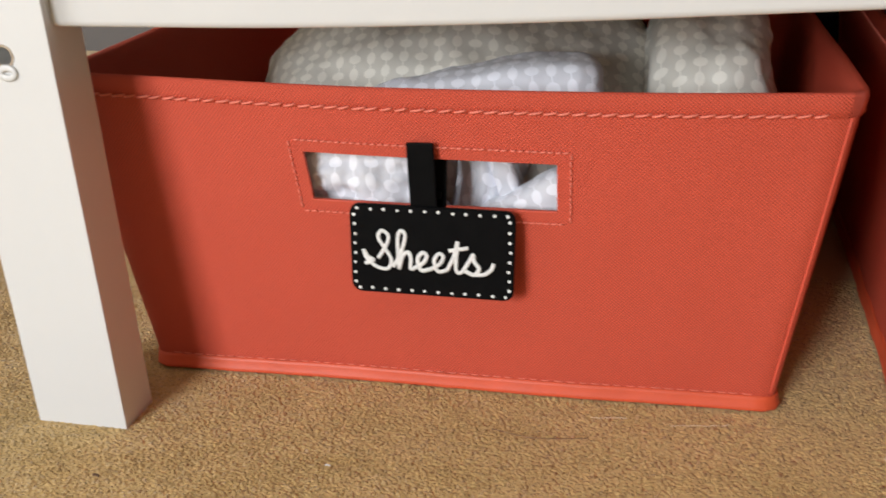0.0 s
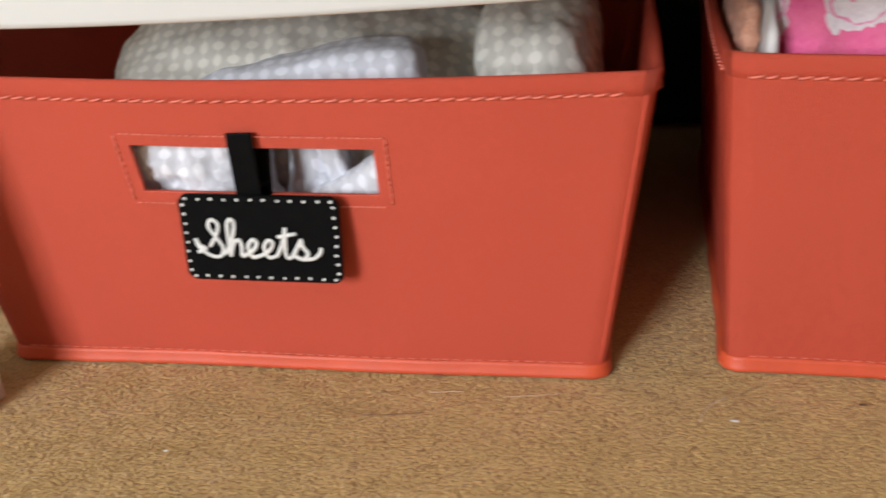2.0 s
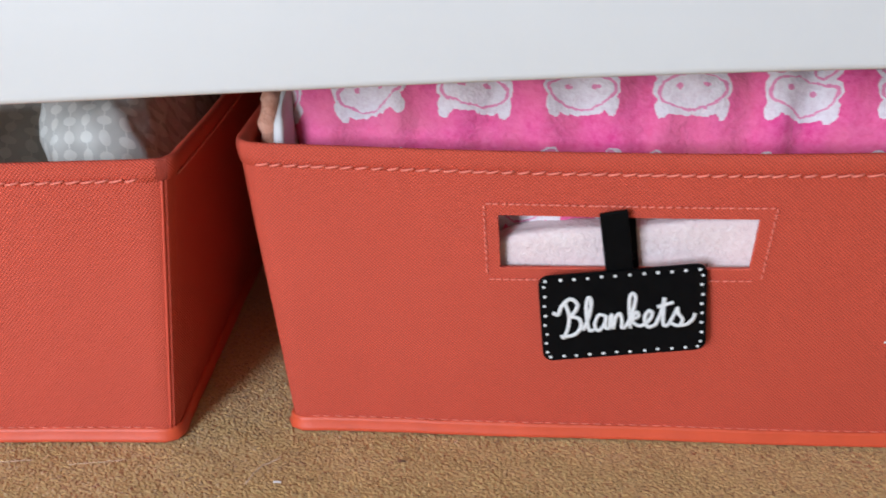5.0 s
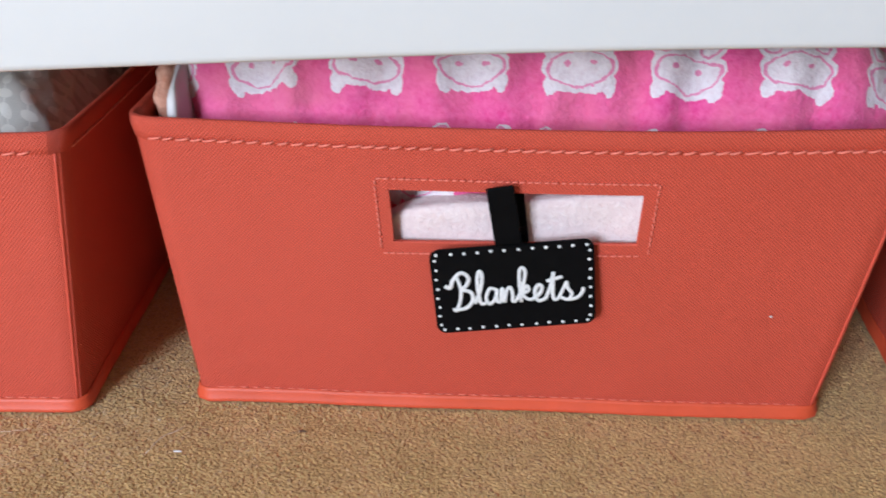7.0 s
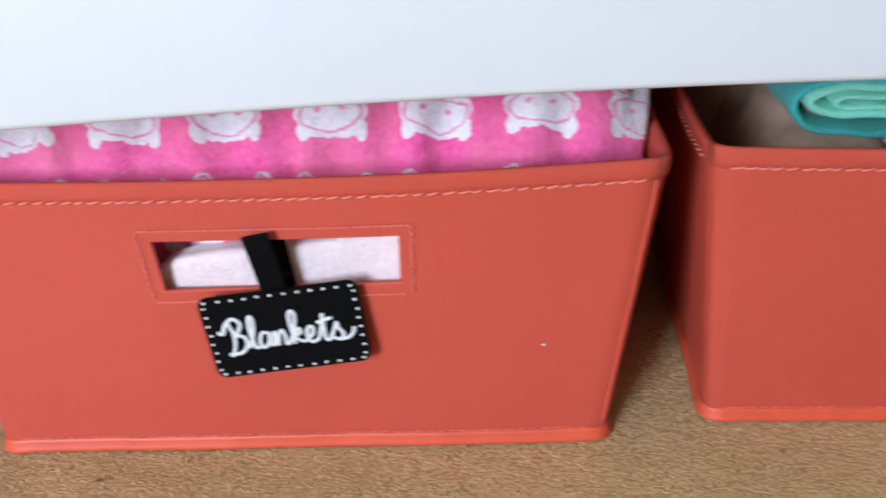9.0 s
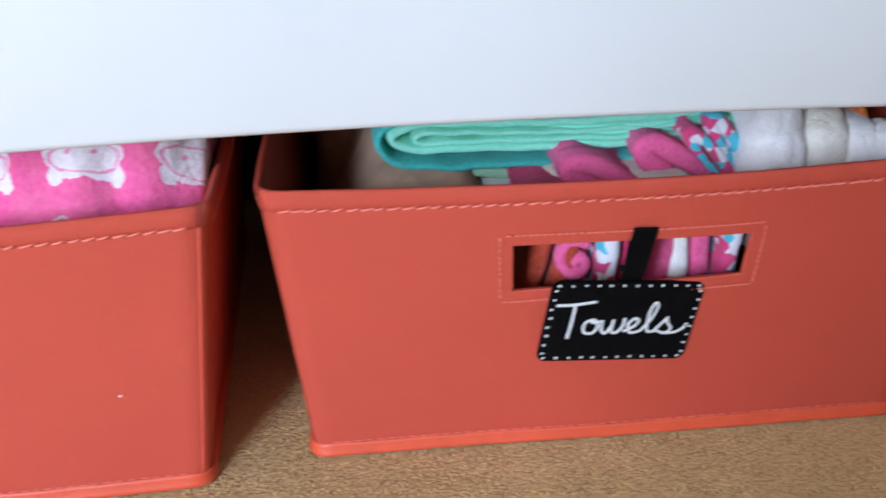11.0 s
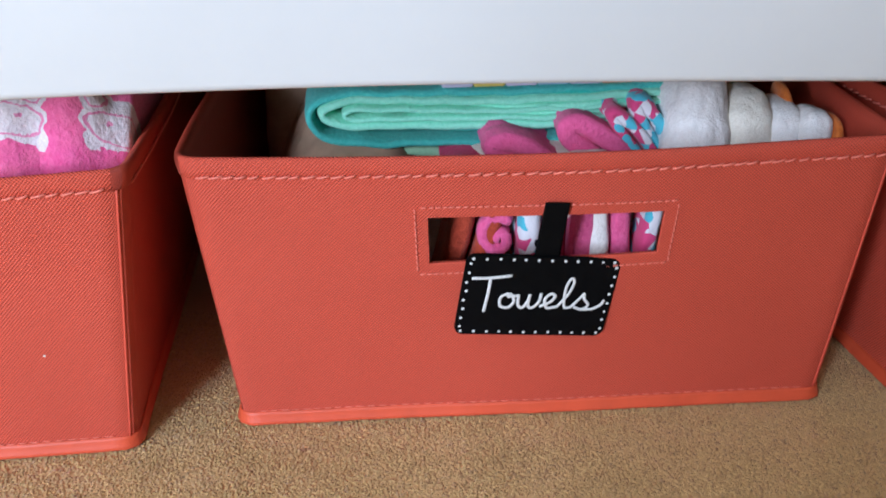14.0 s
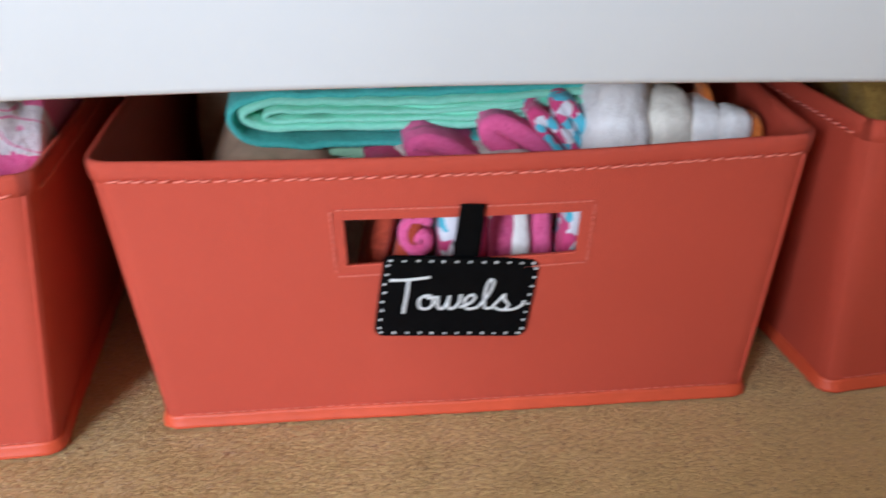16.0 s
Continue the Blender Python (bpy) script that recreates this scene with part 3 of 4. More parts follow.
    tagged(put("stitching", mesh_of("stitching", v_, f_, thread_mat), b, "coral machine stitching"), kind="stuff")
    return b


BINS = [
    Bin(0.0, 0.0, 1.59, (-0.1770, -0.0112, 0.1619), (0.1787, -0.0076, 0.1560), ((-0.0602, 0.806), (0.0566, 0.796), (0.0566, 0.640), (-0.0582, 0.648))),
    Bin(0.3777, 0.0165, -0.39, (-0.1665, -0.0117, 0.1608), (0.1789, -0.0142, 0.1612), ((-0.0532, 0.812), (0.0612, 0.812), (0.0602, 0.642), (-0.0520, 0.632))),
    Bin(0.7514, 0.0219, -2.66, (-0.1694, -0.0167, 0.1605), (0.1693, -0.0140, 0.1589), ((-0.0567, 0.800), (0.0588, 0.797), (0.0575, 0.640), (-0.0562, 0.627))),
    Bin(1.1171, 0.0197, 3.50, (-0.1711, -0.0149, 0.1650), (0.1709, -0.0172, 0.1599), ((-0.0567, 0.800), (0.0588, 0.797), (0.0575, 0.640), (-0.0562, 0.627))),
]
for shape, label in zip(BINS, ("coral canvas storage bin holding grey printed sheets, on carpet",
                               "coral canvas storage bin filled with a pink plush blanket",
                               "coral canvas storage bin of folded teal and pink towels",
                               "coral canvas storage bin with mustard cloths, on carpet")):
    build_bin(shape, label)

# ---- hand lettering ----
GLYPHS = {}


def glyph(ch, advance, *strokes):
    GLYPHS[ch] = (advance, strokes)


glyph("e", 0.78, [(0, .1), (.45, .45), (.6, .85), (.4, 1.0), (.18, .6), (.35, .02), (.8, .12)])
glyph("t", 0.72, [(0, .1), (.32, .9), (.5, 1.75)], [(.5, 1.75), (.42, .3), (.55, .0), (.75, .1)], [(.08, 1.2), (.5, 1.3), (1.0, 1.42)])
glyph("s", 0.75, [(0, .05), (.4, .85), (.5, 1.05), (.55, .7), (.78, .3), (.55, -.05), (.15, .12)])
glyph("h", 1.0, [(0, .1), (.38, .9), (.6, 1.85), (.42, 2.15), (.25, 1.7), (.28, .0)], [(.28, .0), (.48, .75), (.75, .98), (.86, .6), (.84, .1), (1.02, .08)])
glyph("l", 0.6, [(0, .1), (.38, 1.0), (.52, 1.85), (.36, 2.1), (.22, 1.4), (.32, .15), (.62, .08)])
glyph("a", 0.88, [(.68, .9), (.3, .98), (.06, .4), (.25, .0), (.6, .4), (.7, .95)], [(.7, .95), (.66, .2), (.9, .08)])
glyph("n", 0.88, [(0, .1), (.12, .95), (.2, .05)], [(.2, .05), (.38, .8), (.6, .97), (.7, .5), (.68, .1), (.9, .08)])
glyph("k", 0.9, [(0, .1), (.38, .9), (.6, 1.85), (.42, 2.15), (.25, 1.7), (.28, .0)], [(.3, .45), (.62, 1.0), (.74, .72), (.4, .5), (.6, .2), (.92, .08)])
glyph("o", 0.85, [(.4, .98), (.1, .7), (.14, .1), (.5, .0), (.7, .45), (.5, .95), (.42, .75), (.88, .85)])
glyph("w", 1.02, [(0, .9), (.06, .2), (.28, .0), (.46, .5), (.5, .95)], [(.5, .95), (.5, .2), (.7, .0), (.96, .45), (.98, 1.05)])
glyph("T", 0.95, [(-.35, 1.95), (.4, 2.0), (1.35, 2.2)], [(.45, 2.0), (.46, 1.0), (.42, -.35)])
glyph("B", 1.25, [(-.4, 1.35), (-.1, 1.2), (.12, 1.7), (.6, 2.1), (1.0, 1.75), (.8, 1.25), (.45, 1.05)],
      [(.45, 1.05), (1.05, .85), (1.12, .3), (.7, -.15), (-.05, -.2)], [(.3, 1.95), (.5, 1.1), (.4, .3), (.1, -.35)])
glyph("S", 1.05, [(.35, .55), (.75, 1.3), (.85, 1.85), (.55, 2.1), (.38, 1.7), (.7, 1.1), (.98, .5), (.8, .0), (.3, .05), (-.2, .5), (-.35, 1.0)],
      [(-.35, 1.0), (-.15, .6), (.12, .42), (-.3, .2)])


def smooth_path(pts, n=7):
    P = [Vector((x, y, 0)) for x, y in pts]
    P = [P[0] * 2 - P[1]] + P + [P[-1] * 2 - P[-2]]
    out = []
    for i in range(1, len(P) - 2):
        a, b, c, d = P[i - 1:i + 3]
        for k in range(n):
            t = k / n
            out.append(0.5 * ((2 * b) + (c - a) * t + (2 * a - 5 * b + 4 * c - d) * t * t + (3 * b - a - 3 * c + d) * t ** 3))
    return out + [P[-2]]


def lettering(word, width, xh, stroke):
    total = sum(GLYPHS[c][0] for c in word)
    k = width / (total + 0.45)
    x = 0.0
    geo = []
    for c in word:
        adv, strokes = GLYPHS[c]
        for st in strokes:
            path = [Vector(((p.x + x) * k - width / 2, p.y * xh, 0)) for p in smooth_path(st)]
            geo.append(tube_geo(path, stroke * random.uniform(0.92, 1.06), 0.00028, (0, 0, 1), 8))
        x += adv
    tail = [Vector(((p.x + x) * k - width / 2, p.y * xh, 0)) for p in smooth_path([(-.25, -.05), (.25, .0), (.6, .3), (.7, .65)])]
    geo.append(tube_geo(tail, stroke, 0.00028, (0, 0, 1), 8))
    return joined(geo)


def rounded_plate(w, h, r, t, mat, name):
    bm = bmesh.new()
    ring = []
    for cx, cy, a0 in ((w / 2 - r, h / 2 - r, 0), (-w / 2 + r, h / 2 - r, 90), (-w / 2 + r, -h / 2 + r, 180), (w / 2 - r, -h / 2 + r, 270)):
        for k in range(7):
            a = radians(a0 + 15 * k)
            ring.append(bm.verts.new((cx + r * math.cos(a), cy + r * math.sin(a), 0)))
    face = bm.faces.new(ring)
    ex = bmesh.ops.extrude_face_region(bm, geom=[face])
    bmesh.ops.translate(bm, vec=(0, 0, -t), verts=[v for v in ex["geom"] if isinstance(v, bmesh.types.BMVert)])
    edges = [e for e in bm.edges if abs(e.verts[0].co.z - e.verts[1].co.z) < 1e-6]
    bmesh.ops.bevel(bm, geom=edges, offset=0.0004, segments=2, affect="EDGES")
    return bm_mesh(name, bm, mat)


def build_tag(shape, tl, tr, br, bl, word, width, xh, base, stroke, arm_x, arm_tilt, label, shift=0.0005):
    """tl .. bl: the plate's corners as (x, height, stand-off) on the bin's front."""
    def at(u, z, d):
        return Vector((u, -0.0172 * z / 0.16 - d, z))
    a, b_, c, d = at(*tl), at(*tr), at(*br), at(*bl)
    mid = (a + b_ + c + d) / 4
    ex = ((b_ - a) + (c - d)).normalized()
    ey = ((a - d) + (b_ - c)).normalized()
    ez = ex.cross(ey).normalized()
    ey = ez.cross(ex)
    w, h = ((b_ - a).length + (c - d).length) / 2, ((a - d).length + (b_ - c).length) / 2
    w, h = w * 1.035, h * 1.05
    m = shape.m @ (Matrix.Translation(mid) @ Matrix((ex, ey, ez)).transposed().to_4x4())
    tag = thing("clip_label", m, label, "label", "chalkboard clip labels")
    put("plate", rounded_plate(w, h, 0.0048, 0.0022, black_mat, "plate"), tag, "black board with rounded corners")
    v, f = lettering(word, width, xh, stroke)
    put("lettering", mesh_of("lettering", v, f, marker_mat), tag, "white hand-lettered word " + word, pose(shift, base, 0.0002))
    geo = []
    nx, ny, ins = 12, 8, 0.0022
    spots = [(-w / 2 + 0.0035 + (w - 0.007) * i / (nx - 1), s * (h / 2 - ins)) for i in range(nx) for s in (-1, 1)]
    spots += [(s * (w / 2 - ins), -h / 2 + 0.0052 + (h - 0.0104) * i / (ny - 1)) for i in range(ny) for s in (-1, 1)]
    for x, y in spots:
        x += random.uniform(-1, 1) * 0.0004
        y += random.uniform(-1, 1) * 0.0002
        r = random.uniform(0.00074, 0.00090)
        ring = [(x + r * math.cos(k * 0.785), y + r * math.sin(k * 0.785), 0.0) for k in range(8)] + [(x, y, 0.0003)]
        geo.append((ring, [(k, (k + 1) % 8, 8) for k in range(8)]))
    v, f = joined(geo)
    put("dotted_border", mesh_of("dotted_border", v, f, marker_mat), tag, "row of white painted dots")
    # the clip: a front arm, a back arm through the window, and its hinge
    y0 = h / 2
    front = box_mesh("clip_arm", (-0.0062, -0.006, -0.0004), (0.0062, 0.0305, 0.0012), black_mat, 0.0007)
    put("clip_arm", front, tag, "", pose(arm_x, y0, -0.0028, 4, 0, arm_tilt))
    back = box_mesh("clip_arm", (-0.0060, -0.004, -0.0004), (0.0060, 0.029, 0.0012), black_mat, 0.0007)
    put("clip_arm", back, tag, "", pose(arm_x + 0.0035, y0, -0.0092, -7, 0, arm_tilt - 2))
    bm = bmesh.new()
    bmesh.ops.create_cone(bm, cap_ends=True, segments=16, radius1=0.0017, radius2=0.0017, depth=0.013, matrix=pose(arm_x + 0.001, y0 + 0.004, -0.0062, 0, 90, 0))
    put("hinge_pin", bm_mesh("hinge_pin", bm, black_mat, True), tag)
    return tag


build_tag(BINS[0], (-0.0388, 0.1044, 0.0094), (0.0362, 0.1022, 0.0070), (0.0372, 0.0598, 0.0122), (-0.0356, 0.0626, 0.0145),
          "Sheets", 0.0550, 0.0090, -0.0092, 0.00098, -0.0040, 2, "black clip-on chalkboard label reading Sheets on the bin's window", -0.0012)
build_tag(BINS[1], (-0.0344, 0.1008, 0.0114), (0.0387, 0.1073, 0.0079), (0.0429, 0.0634, 0.0093), (-0.0291, 0.0575, 0.0139),
          "Blankets", 0.0590, 0.0088, -0.0078, 0.00094, -0.0010, 4, "black clip-on chalkboard label reading Blankets, hung askew", 0.0008)
build_tag(BINS[2], (-0.0380, 0.1080, 0.0131), (0.0374, 0.0988, 0.0050), (0.0334, 0.0522, 0.0050), (-0.0421, 0.0644, 0.0138),
          "Towels", 0.0640, 0.0086, -0.0064, 0.00084, 0.0005, 2, "black clip-on chalkboard label reading Towels, hung askew")


# ---- cloth in the bins ----
def bundle(name, shape, c, size, mat, label, category, seed=0, rough=0.006, freq=28, stretch=(1, 1, 1), n=34, power=4.5, turn=(0, 0, 0), droop=0.0, group="", parent=None, lean=0.0, snug=False):
    """A folded or stuffed heap of cloth: a rounded box with creases; UV runs across and up over the front and top."""
    bm = bmesh.new()
    bmesh.ops.create_cube(bm, size=2.0)
    bmesh.ops.subdivide_edges(bm, edges=bm.edges[:], cuts=n, use_grid_fill=True)
    lay = bm.loops.layers.uv.new("UVMap")
    half = Vector(size) / 2
    off = Vector((seed * 3.7, seed * 1.9, seed * 5.3))
    for v in bm.verts:
        p = v.co
        k = (abs(p.x) ** power + abs(p.y) ** power + abs(p.z) ** power) ** (-1 / power)
        q = Vector((p.x * k * half.x, p.y * k * half.y, p.z * k * half.z))
        nr = Vector((p.x * abs(p.x) ** (power - 2) / half.x, p.y * abs(p.y) ** (power - 2) / half.y, p.z * abs(p.z) ** (power - 2) / half.z)).normalized()
        w = Vector((q.x * stretch[0], q.y * stretch[1], q.z * stretch[2])) * freq + off
        a = noise.noise(w) + 0.5 * noise.noise(w * 2.1) + 0.22 * noise.noise(w * 4.7)
        ridge = 0.55 - abs(noise.noise(w * 0.8 + Vector((9, 2, 4))))
        q = q + nr * (rough * (a * 0.7 + ridge * 0.6))
        q.z -= droop * max(0.0, (abs(q.x) / half.x)) ** 3
        q.y += lean * (half.z - q.z)
        if snug:
            k = (q.z + c[2]) / shape.tr.z
            q.x = max(-HB / 2 + (shape.tl.x + HB / 2) * k + 0.0178 - c[0], min(HB / 2 + (shape.tr.x - HB / 2) * k - 0.005 - c[0], q.x))
        v.co = q
    for f in bm.faces:
        f.smooth = True
        for l in f.loops:
            q = l.vert.co
            l[lay].uv = (q.x + 0.001, q.z + q.y)
    me = bm_mesh(name, bm, mat, True)
    if parent is not None:
        return put(name, me, parent, label, pose(*c, *turn))
    ob = put(name, me, None, "", shape.m @ pose(*c, *turn))
    return tagged(ob, label, category, group)


def roll(name, shape, c, length, rad, turns, mat, label, turn=(0, 0, 0), flat=1.0, th=0.005, seed=0):
    """A small towel rolled up: a spiral of thick cloth along its own x axis."""
    pts = []
    n = int(turns * 26)
    for i in range(n + 1):
        a = 2 * math.pi * turns * i / n
        r = rad * (0.22 + 0.78 * i / n) - th / 2
        pts.append((r * math.cos(a), r * math.sin(a) * flat))
    V, F = [], []
    nx, m = 14, len(pts)
    for side in (1, -1):
        for j in range(nx + 1):
            x = -length / 2 + length * j / nx
            e = -0.3 if j in (0, nx) else 0.0
            for k, (y, z) in enumerate(pts):
                a, b = pts[max(0, k - 1)], pts[min(m - 1, k + 1)]
                d = Vector((b[0] - a[0], b[1] - a[1])).normalized()
                nv = Vector((d.y, -d.x)) * side * th * (0.5 + e)
                w = 0.0012 * noise.noise(Vector((x * 60 + seed, y * 70, z * 70)))
                V.append((x + 0.003 * noise.noise(Vector((y * 50, z * 50, seed))), y + nv.x + w, z + nv.y + w))
    s = (nx + 1) * m
    for o, flip in ((0, True), (s, False)):
        for j in range(nx):
            for k in range(m - 1):
                q = (o + j * m + k, o + j * m + k + 1, o + (j + 1) * m + k + 1, o + (j + 1) * m + k)
                F.append(q[::-1] if flip else q)
    for k in range(m - 1):
        F.append((k, k + 1, s + k + 1, s + k))
        F.append((nx * m + k, s + nx * m + k, s + nx * m + k + 1, nx * m + k + 1))
    for j in range(nx):
        F.append((j * m + m - 1, (j + 1) * m + m - 1, s + (j + 1) * m + m - 1, s + j * m + m - 1))
        F.append((j * m, s + j * m, s + (j + 1) * m, (j + 1) * m))
    ob = put(name, mesh_of(name, V, F, mat), None, "", shape.m @ pose(*c, *turn))
    return tagged(ob, label, "washcloth", "rolled washcloths")


# bin of sheets
b = BINS[0]
sheet = thing("folded_sheet", b.m, "plump folded grey sheet printed with white discs, warm light in its colour, one corner turned over", "bed sheet", "sheets in the bin")
bundle("folded_body", b, (-0.012, 0.137, 0.092), (0.245, 0.225, 0.198), warm_lit_sheet_mat, "", "", 1, 0.010, 20, (1, 1, 1), 60, 2.05, parent=sheet)
bundle("turned_corner", b, (0.014, 0.036, 0.138), (0.118, 0.034, 0.034), sheet_mat, "pale blue-grey turned-over corner, without the warm light in its colour", "", 4, 0.004, 30, (1, 1, 1), 44, 4.0, (0, -9, 0), parent=sheet)
bundle("folded_sheet", b, (0.122, 0.130, 0.092), (0.062, 0.20, 0.180), warm_lit_sheet_mat, "grey printed sheet, warm light in its colour, bunched beside the plump one", "bed sheet", 2, 0.009, 30, (1, 1, 1), 40, 3.0, group="sheets in the bin")
for label, c, size, seed, rough, freq, grain, turn in (
        ("crumpled grey printed sheet pressed against the window", (-0.043, 0.008, 0.064), (0.086, 0.024, 0.124), 3, 0.0085, 48, (1, 1, 1.5), (0, 0, 0)),
        ("grey printed sheet with deep upright creases", (0.012, 0.026, 0.062), (0.034, 0.026, 0.130), 5, 0.008, 60, (1, 1, 0.4), (0, 8, 0)),
        ("grey printed sheet twisted into an upright fold", (0.0315, 0.017, 0.100), (0.011, 0.020, 0.070), 13, 0.0025, 50, (1, 1, 0.5), (0, -12, 0)),
        ("grey printed sheet with a slanting upper edge", (0.0555, 0.010, 0.0745), (0.074, 0.020, 0.070), 6, 0.003, 36, (1, 1, 1), (0, -25, 0))):
    bundle("crumpled_sheet", b, c, size, sheet_mat, label, "bed sheet", seed, rough, freq, grain, 48, 4.0, turn, group="sheets in the bin", lean=0.12)

# bin of blankets
b = BINS[1]
bundle("plush_blanket", b, (0.0125, 0.142, 0.101), (0.340, 0.262, 0.182), blanket_mat, "pink plush blanket printed with white rounded patches", "blanket", 7, 0.011, 20, (2.4, 1, 0.6), 72, 11.0, snug=True)
bundle("fleece_throw", b, (0.022, 0.001, 0.0585), (0.164, 0.018, 0.126), fleece_mat, "white fleece throw pressed against the window", "blanket", 8, 0.003, 26, (1, 1, 1), 30, 7.0, (0, -5, 0), lean=0.12)
bundle("chenille_blanket", b, (-0.1588, 0.070, 0.150), (0.0100, 0.13, 0.064), peach_mat, "peach knobbly chenille blanket stood on edge", "blanket", 9, 0.0022, 130, (1, 1, 1), 44, 4.0)
bundle("satin_blanket", b, (-0.1508, 0.064, 0.150), (0.0065, 0.14, 0.064), satin_mat, "grey satin-edged blanket stood on edge", "blanket", 10, 0.002, 40, (1, 1, 1), 26, 4.0)

# behind the bins: a wide near-black teal bulk, added to darken the gaps
bundle("gap_filler", BINS[1], (0, 0.385, 0.122), (1.05, 0.07, 0.245), gap_filler_mat, "dark teal fabric bulk behind the bins, added near-black so the gaps look dark", "storage bag", 41, 0.006, 14, (1, 1, 1), 60, 5.0)

# bin of towels
b = BINS[2]
towel = thing("folded_bath_towel", b.m, "teal and mint folded terry bath towel lying on others", "bath towel")
for nm, c, size, mat, seed in (
        ("lower_fold", (0.006, 0.150, 0.1440), (0.214, 0.180, 0.0135), teal_mat, 31),
        ("middle_fold", (0.016, 0.147, 0.1518), (0.196, 0.180, 0.0062), mint_mat, 32),
        ("middle_fold", (0.018, 0.146, 0.1558), (0.192, 0.180, 0.0060), mint_mat, 37),
        ("middle_fold", (0.018, 0.147, 0.1597), (0.196, 0.180, 0.0060), mint_mat, 33),
        ("upper_fold", (0.016, 0.149, 0.1632), (0.206, 0.180, 0.0055), teal_mat, 34),
        ("top_fold", (0.016, 0.154, 0.1680), (0.206, 0.180, 0.0060), white_terry, 35)):
    bundle(nm, b, c, size, mat, "", "", seed, 0.0016, 30, (0.7, 1, 1.5), 44, 3.0, parent=towel)
loop = [(0.090, 0, 0.1650), (0.02, 0, 0.1636), (-0.050, 0, 0.1640), (-0.085, 0, 0.1645), (-0.108, 0, 0.1625), (-0.116, 0, 0.156), (-0.115, 0, 0.1475), (-0.107, 0, 0.1390), (-0.085, 0, 0.1362), (-0.050, 0, 0.1358), (0.02, 0, 0.1356), (0.090, 0, 0.1372)]


def swept(path, y0, y1, th, mat, name, parent):
    """A thick strip of cloth: a path in x and z, carried from y0 to y1."""
    P = smooth_path([(p[0], p[2]) for p in path], 8)
    us = [i / (len(P) - 1) for i in range(len(P))]

    def hem(u, v):
        return th * min(1.0, 0.35 + 0.65 * math.sqrt(min(1.0, v / 0.045)))

    def fn(u, v):
        k = round(u * (len(P) - 1))
        a, c = P[max(0, k - 1)], P[min(len(P) - 1, k + 1)]
        d = (c - a).normalized()
        n = Vector((-d.y, 0, d.x))
        w = 0.0016 * noise.noise(Vector((P[k].x * 60, v * 6, P[k].y * 60)))
        return Vector((P[k].x, y0 + (y1 - y0) * v, P[k].y)) + n * (hem(u, v) / 2 + w), n, (u, v)
    V, F, uv = thick_patch(us, [0, 0.008, 0.022, 0.045] + [i / 20 for i in range(2, 21)], fn, hem)
    return put(name, mesh_of(name, V, F, mat, uv), parent)


swept(loop, 0.058, 0.235, 0.0056, aqua_mat, "outer_fold", towel)
swept([(0.092, 0, 0.1612), (0.02, 0, 0.1594), (-0.050, 0, 0.1602), (-0.085, 0, 0.1612), (-0.105, 0, 0.1590), (-0.110, 0, 0.1545), (-0.103, 0, 0.1490), (-0.075, 0, 0.1468),
       (-0.030, 0, 0.1462), (0.02, 0, 0.1456), (0.092, 0, 0.1470)], 0.056, 0.235, 0.0062, mint_mat, "inner_fold", towel)
swept([(0.092, 0, 0.1562), (0.02, 0, 0.1545), (-0.060, 0, 0.1560), (-0.088, 0, 0.1566), (-0.0965, 0, 0.1545), (-0.089, 0, 0.1522), (-0.060, 0, 0.1514), (0.02, 0, 0.1500), (0.092, 0, 0.1515)],
      0.054, 0.235, 0.0042, mint_mat, "inner_fold", towel)
patch_cols = [plain("patch_" + n, c, 0.9, 0.05, 200) for n, c in (("lavender", (0.62, 0.58, 0.72)), ("yellow", (0.70, 0.55, 0.12)), ("blue", (0.35, 0.55, 0.68)), ("orange", (0.72, 0.25, 0.08)), ("green", (0.30, 0.62, 0.42)))]
for i, k in enumerate((0, 1, 0, 2, 0, 3, 0, 4)):
    put("woven_patch", box_mesh("woven_patch", (-0.045 + i * 0.0172, 0.0600, 0.1662), (-0.0280 + i * 0.0172, 0.0700, 0.1735), patch_cols[k], 0.0012), towel)
bundle("folded_cloth", b, (0.005, 0.140, 0.066), (0.17, 0.19, 0.126), white_terry, "pale folded terry cloth under the teal towel", "towel", 11, 0.004, 26)
bundle("beige_cloth", b, (-0.102, 0.120, 0.072), (0.088, 0.19, 0.146), beige_mat, "beige cotton cloth folded low beside the towel", "cloth", 12, 0.006, 22, (1, 1, 1), 44, 2.6, (0, 10, 0))
bundle("beige_cloth", b, (-0.131, 0.215, 0.088), (0.050, 0.13, 0.172), beige_mat, "beige cotton cloth folded upright in the bin", "cloth", 14, 0.006, 22, (1, 1, 1), 40, 2.9)
bundle("green_cloth", b, (-0.056, 0.084, 0.1270), (0.036, 0.030, 0.010), green_mat, "pale green folded cloth beneath the teal towel", "cloth", 15, 0.0015, 40, (1, 1, 1), 24, 3.0, (0, 10, 8))
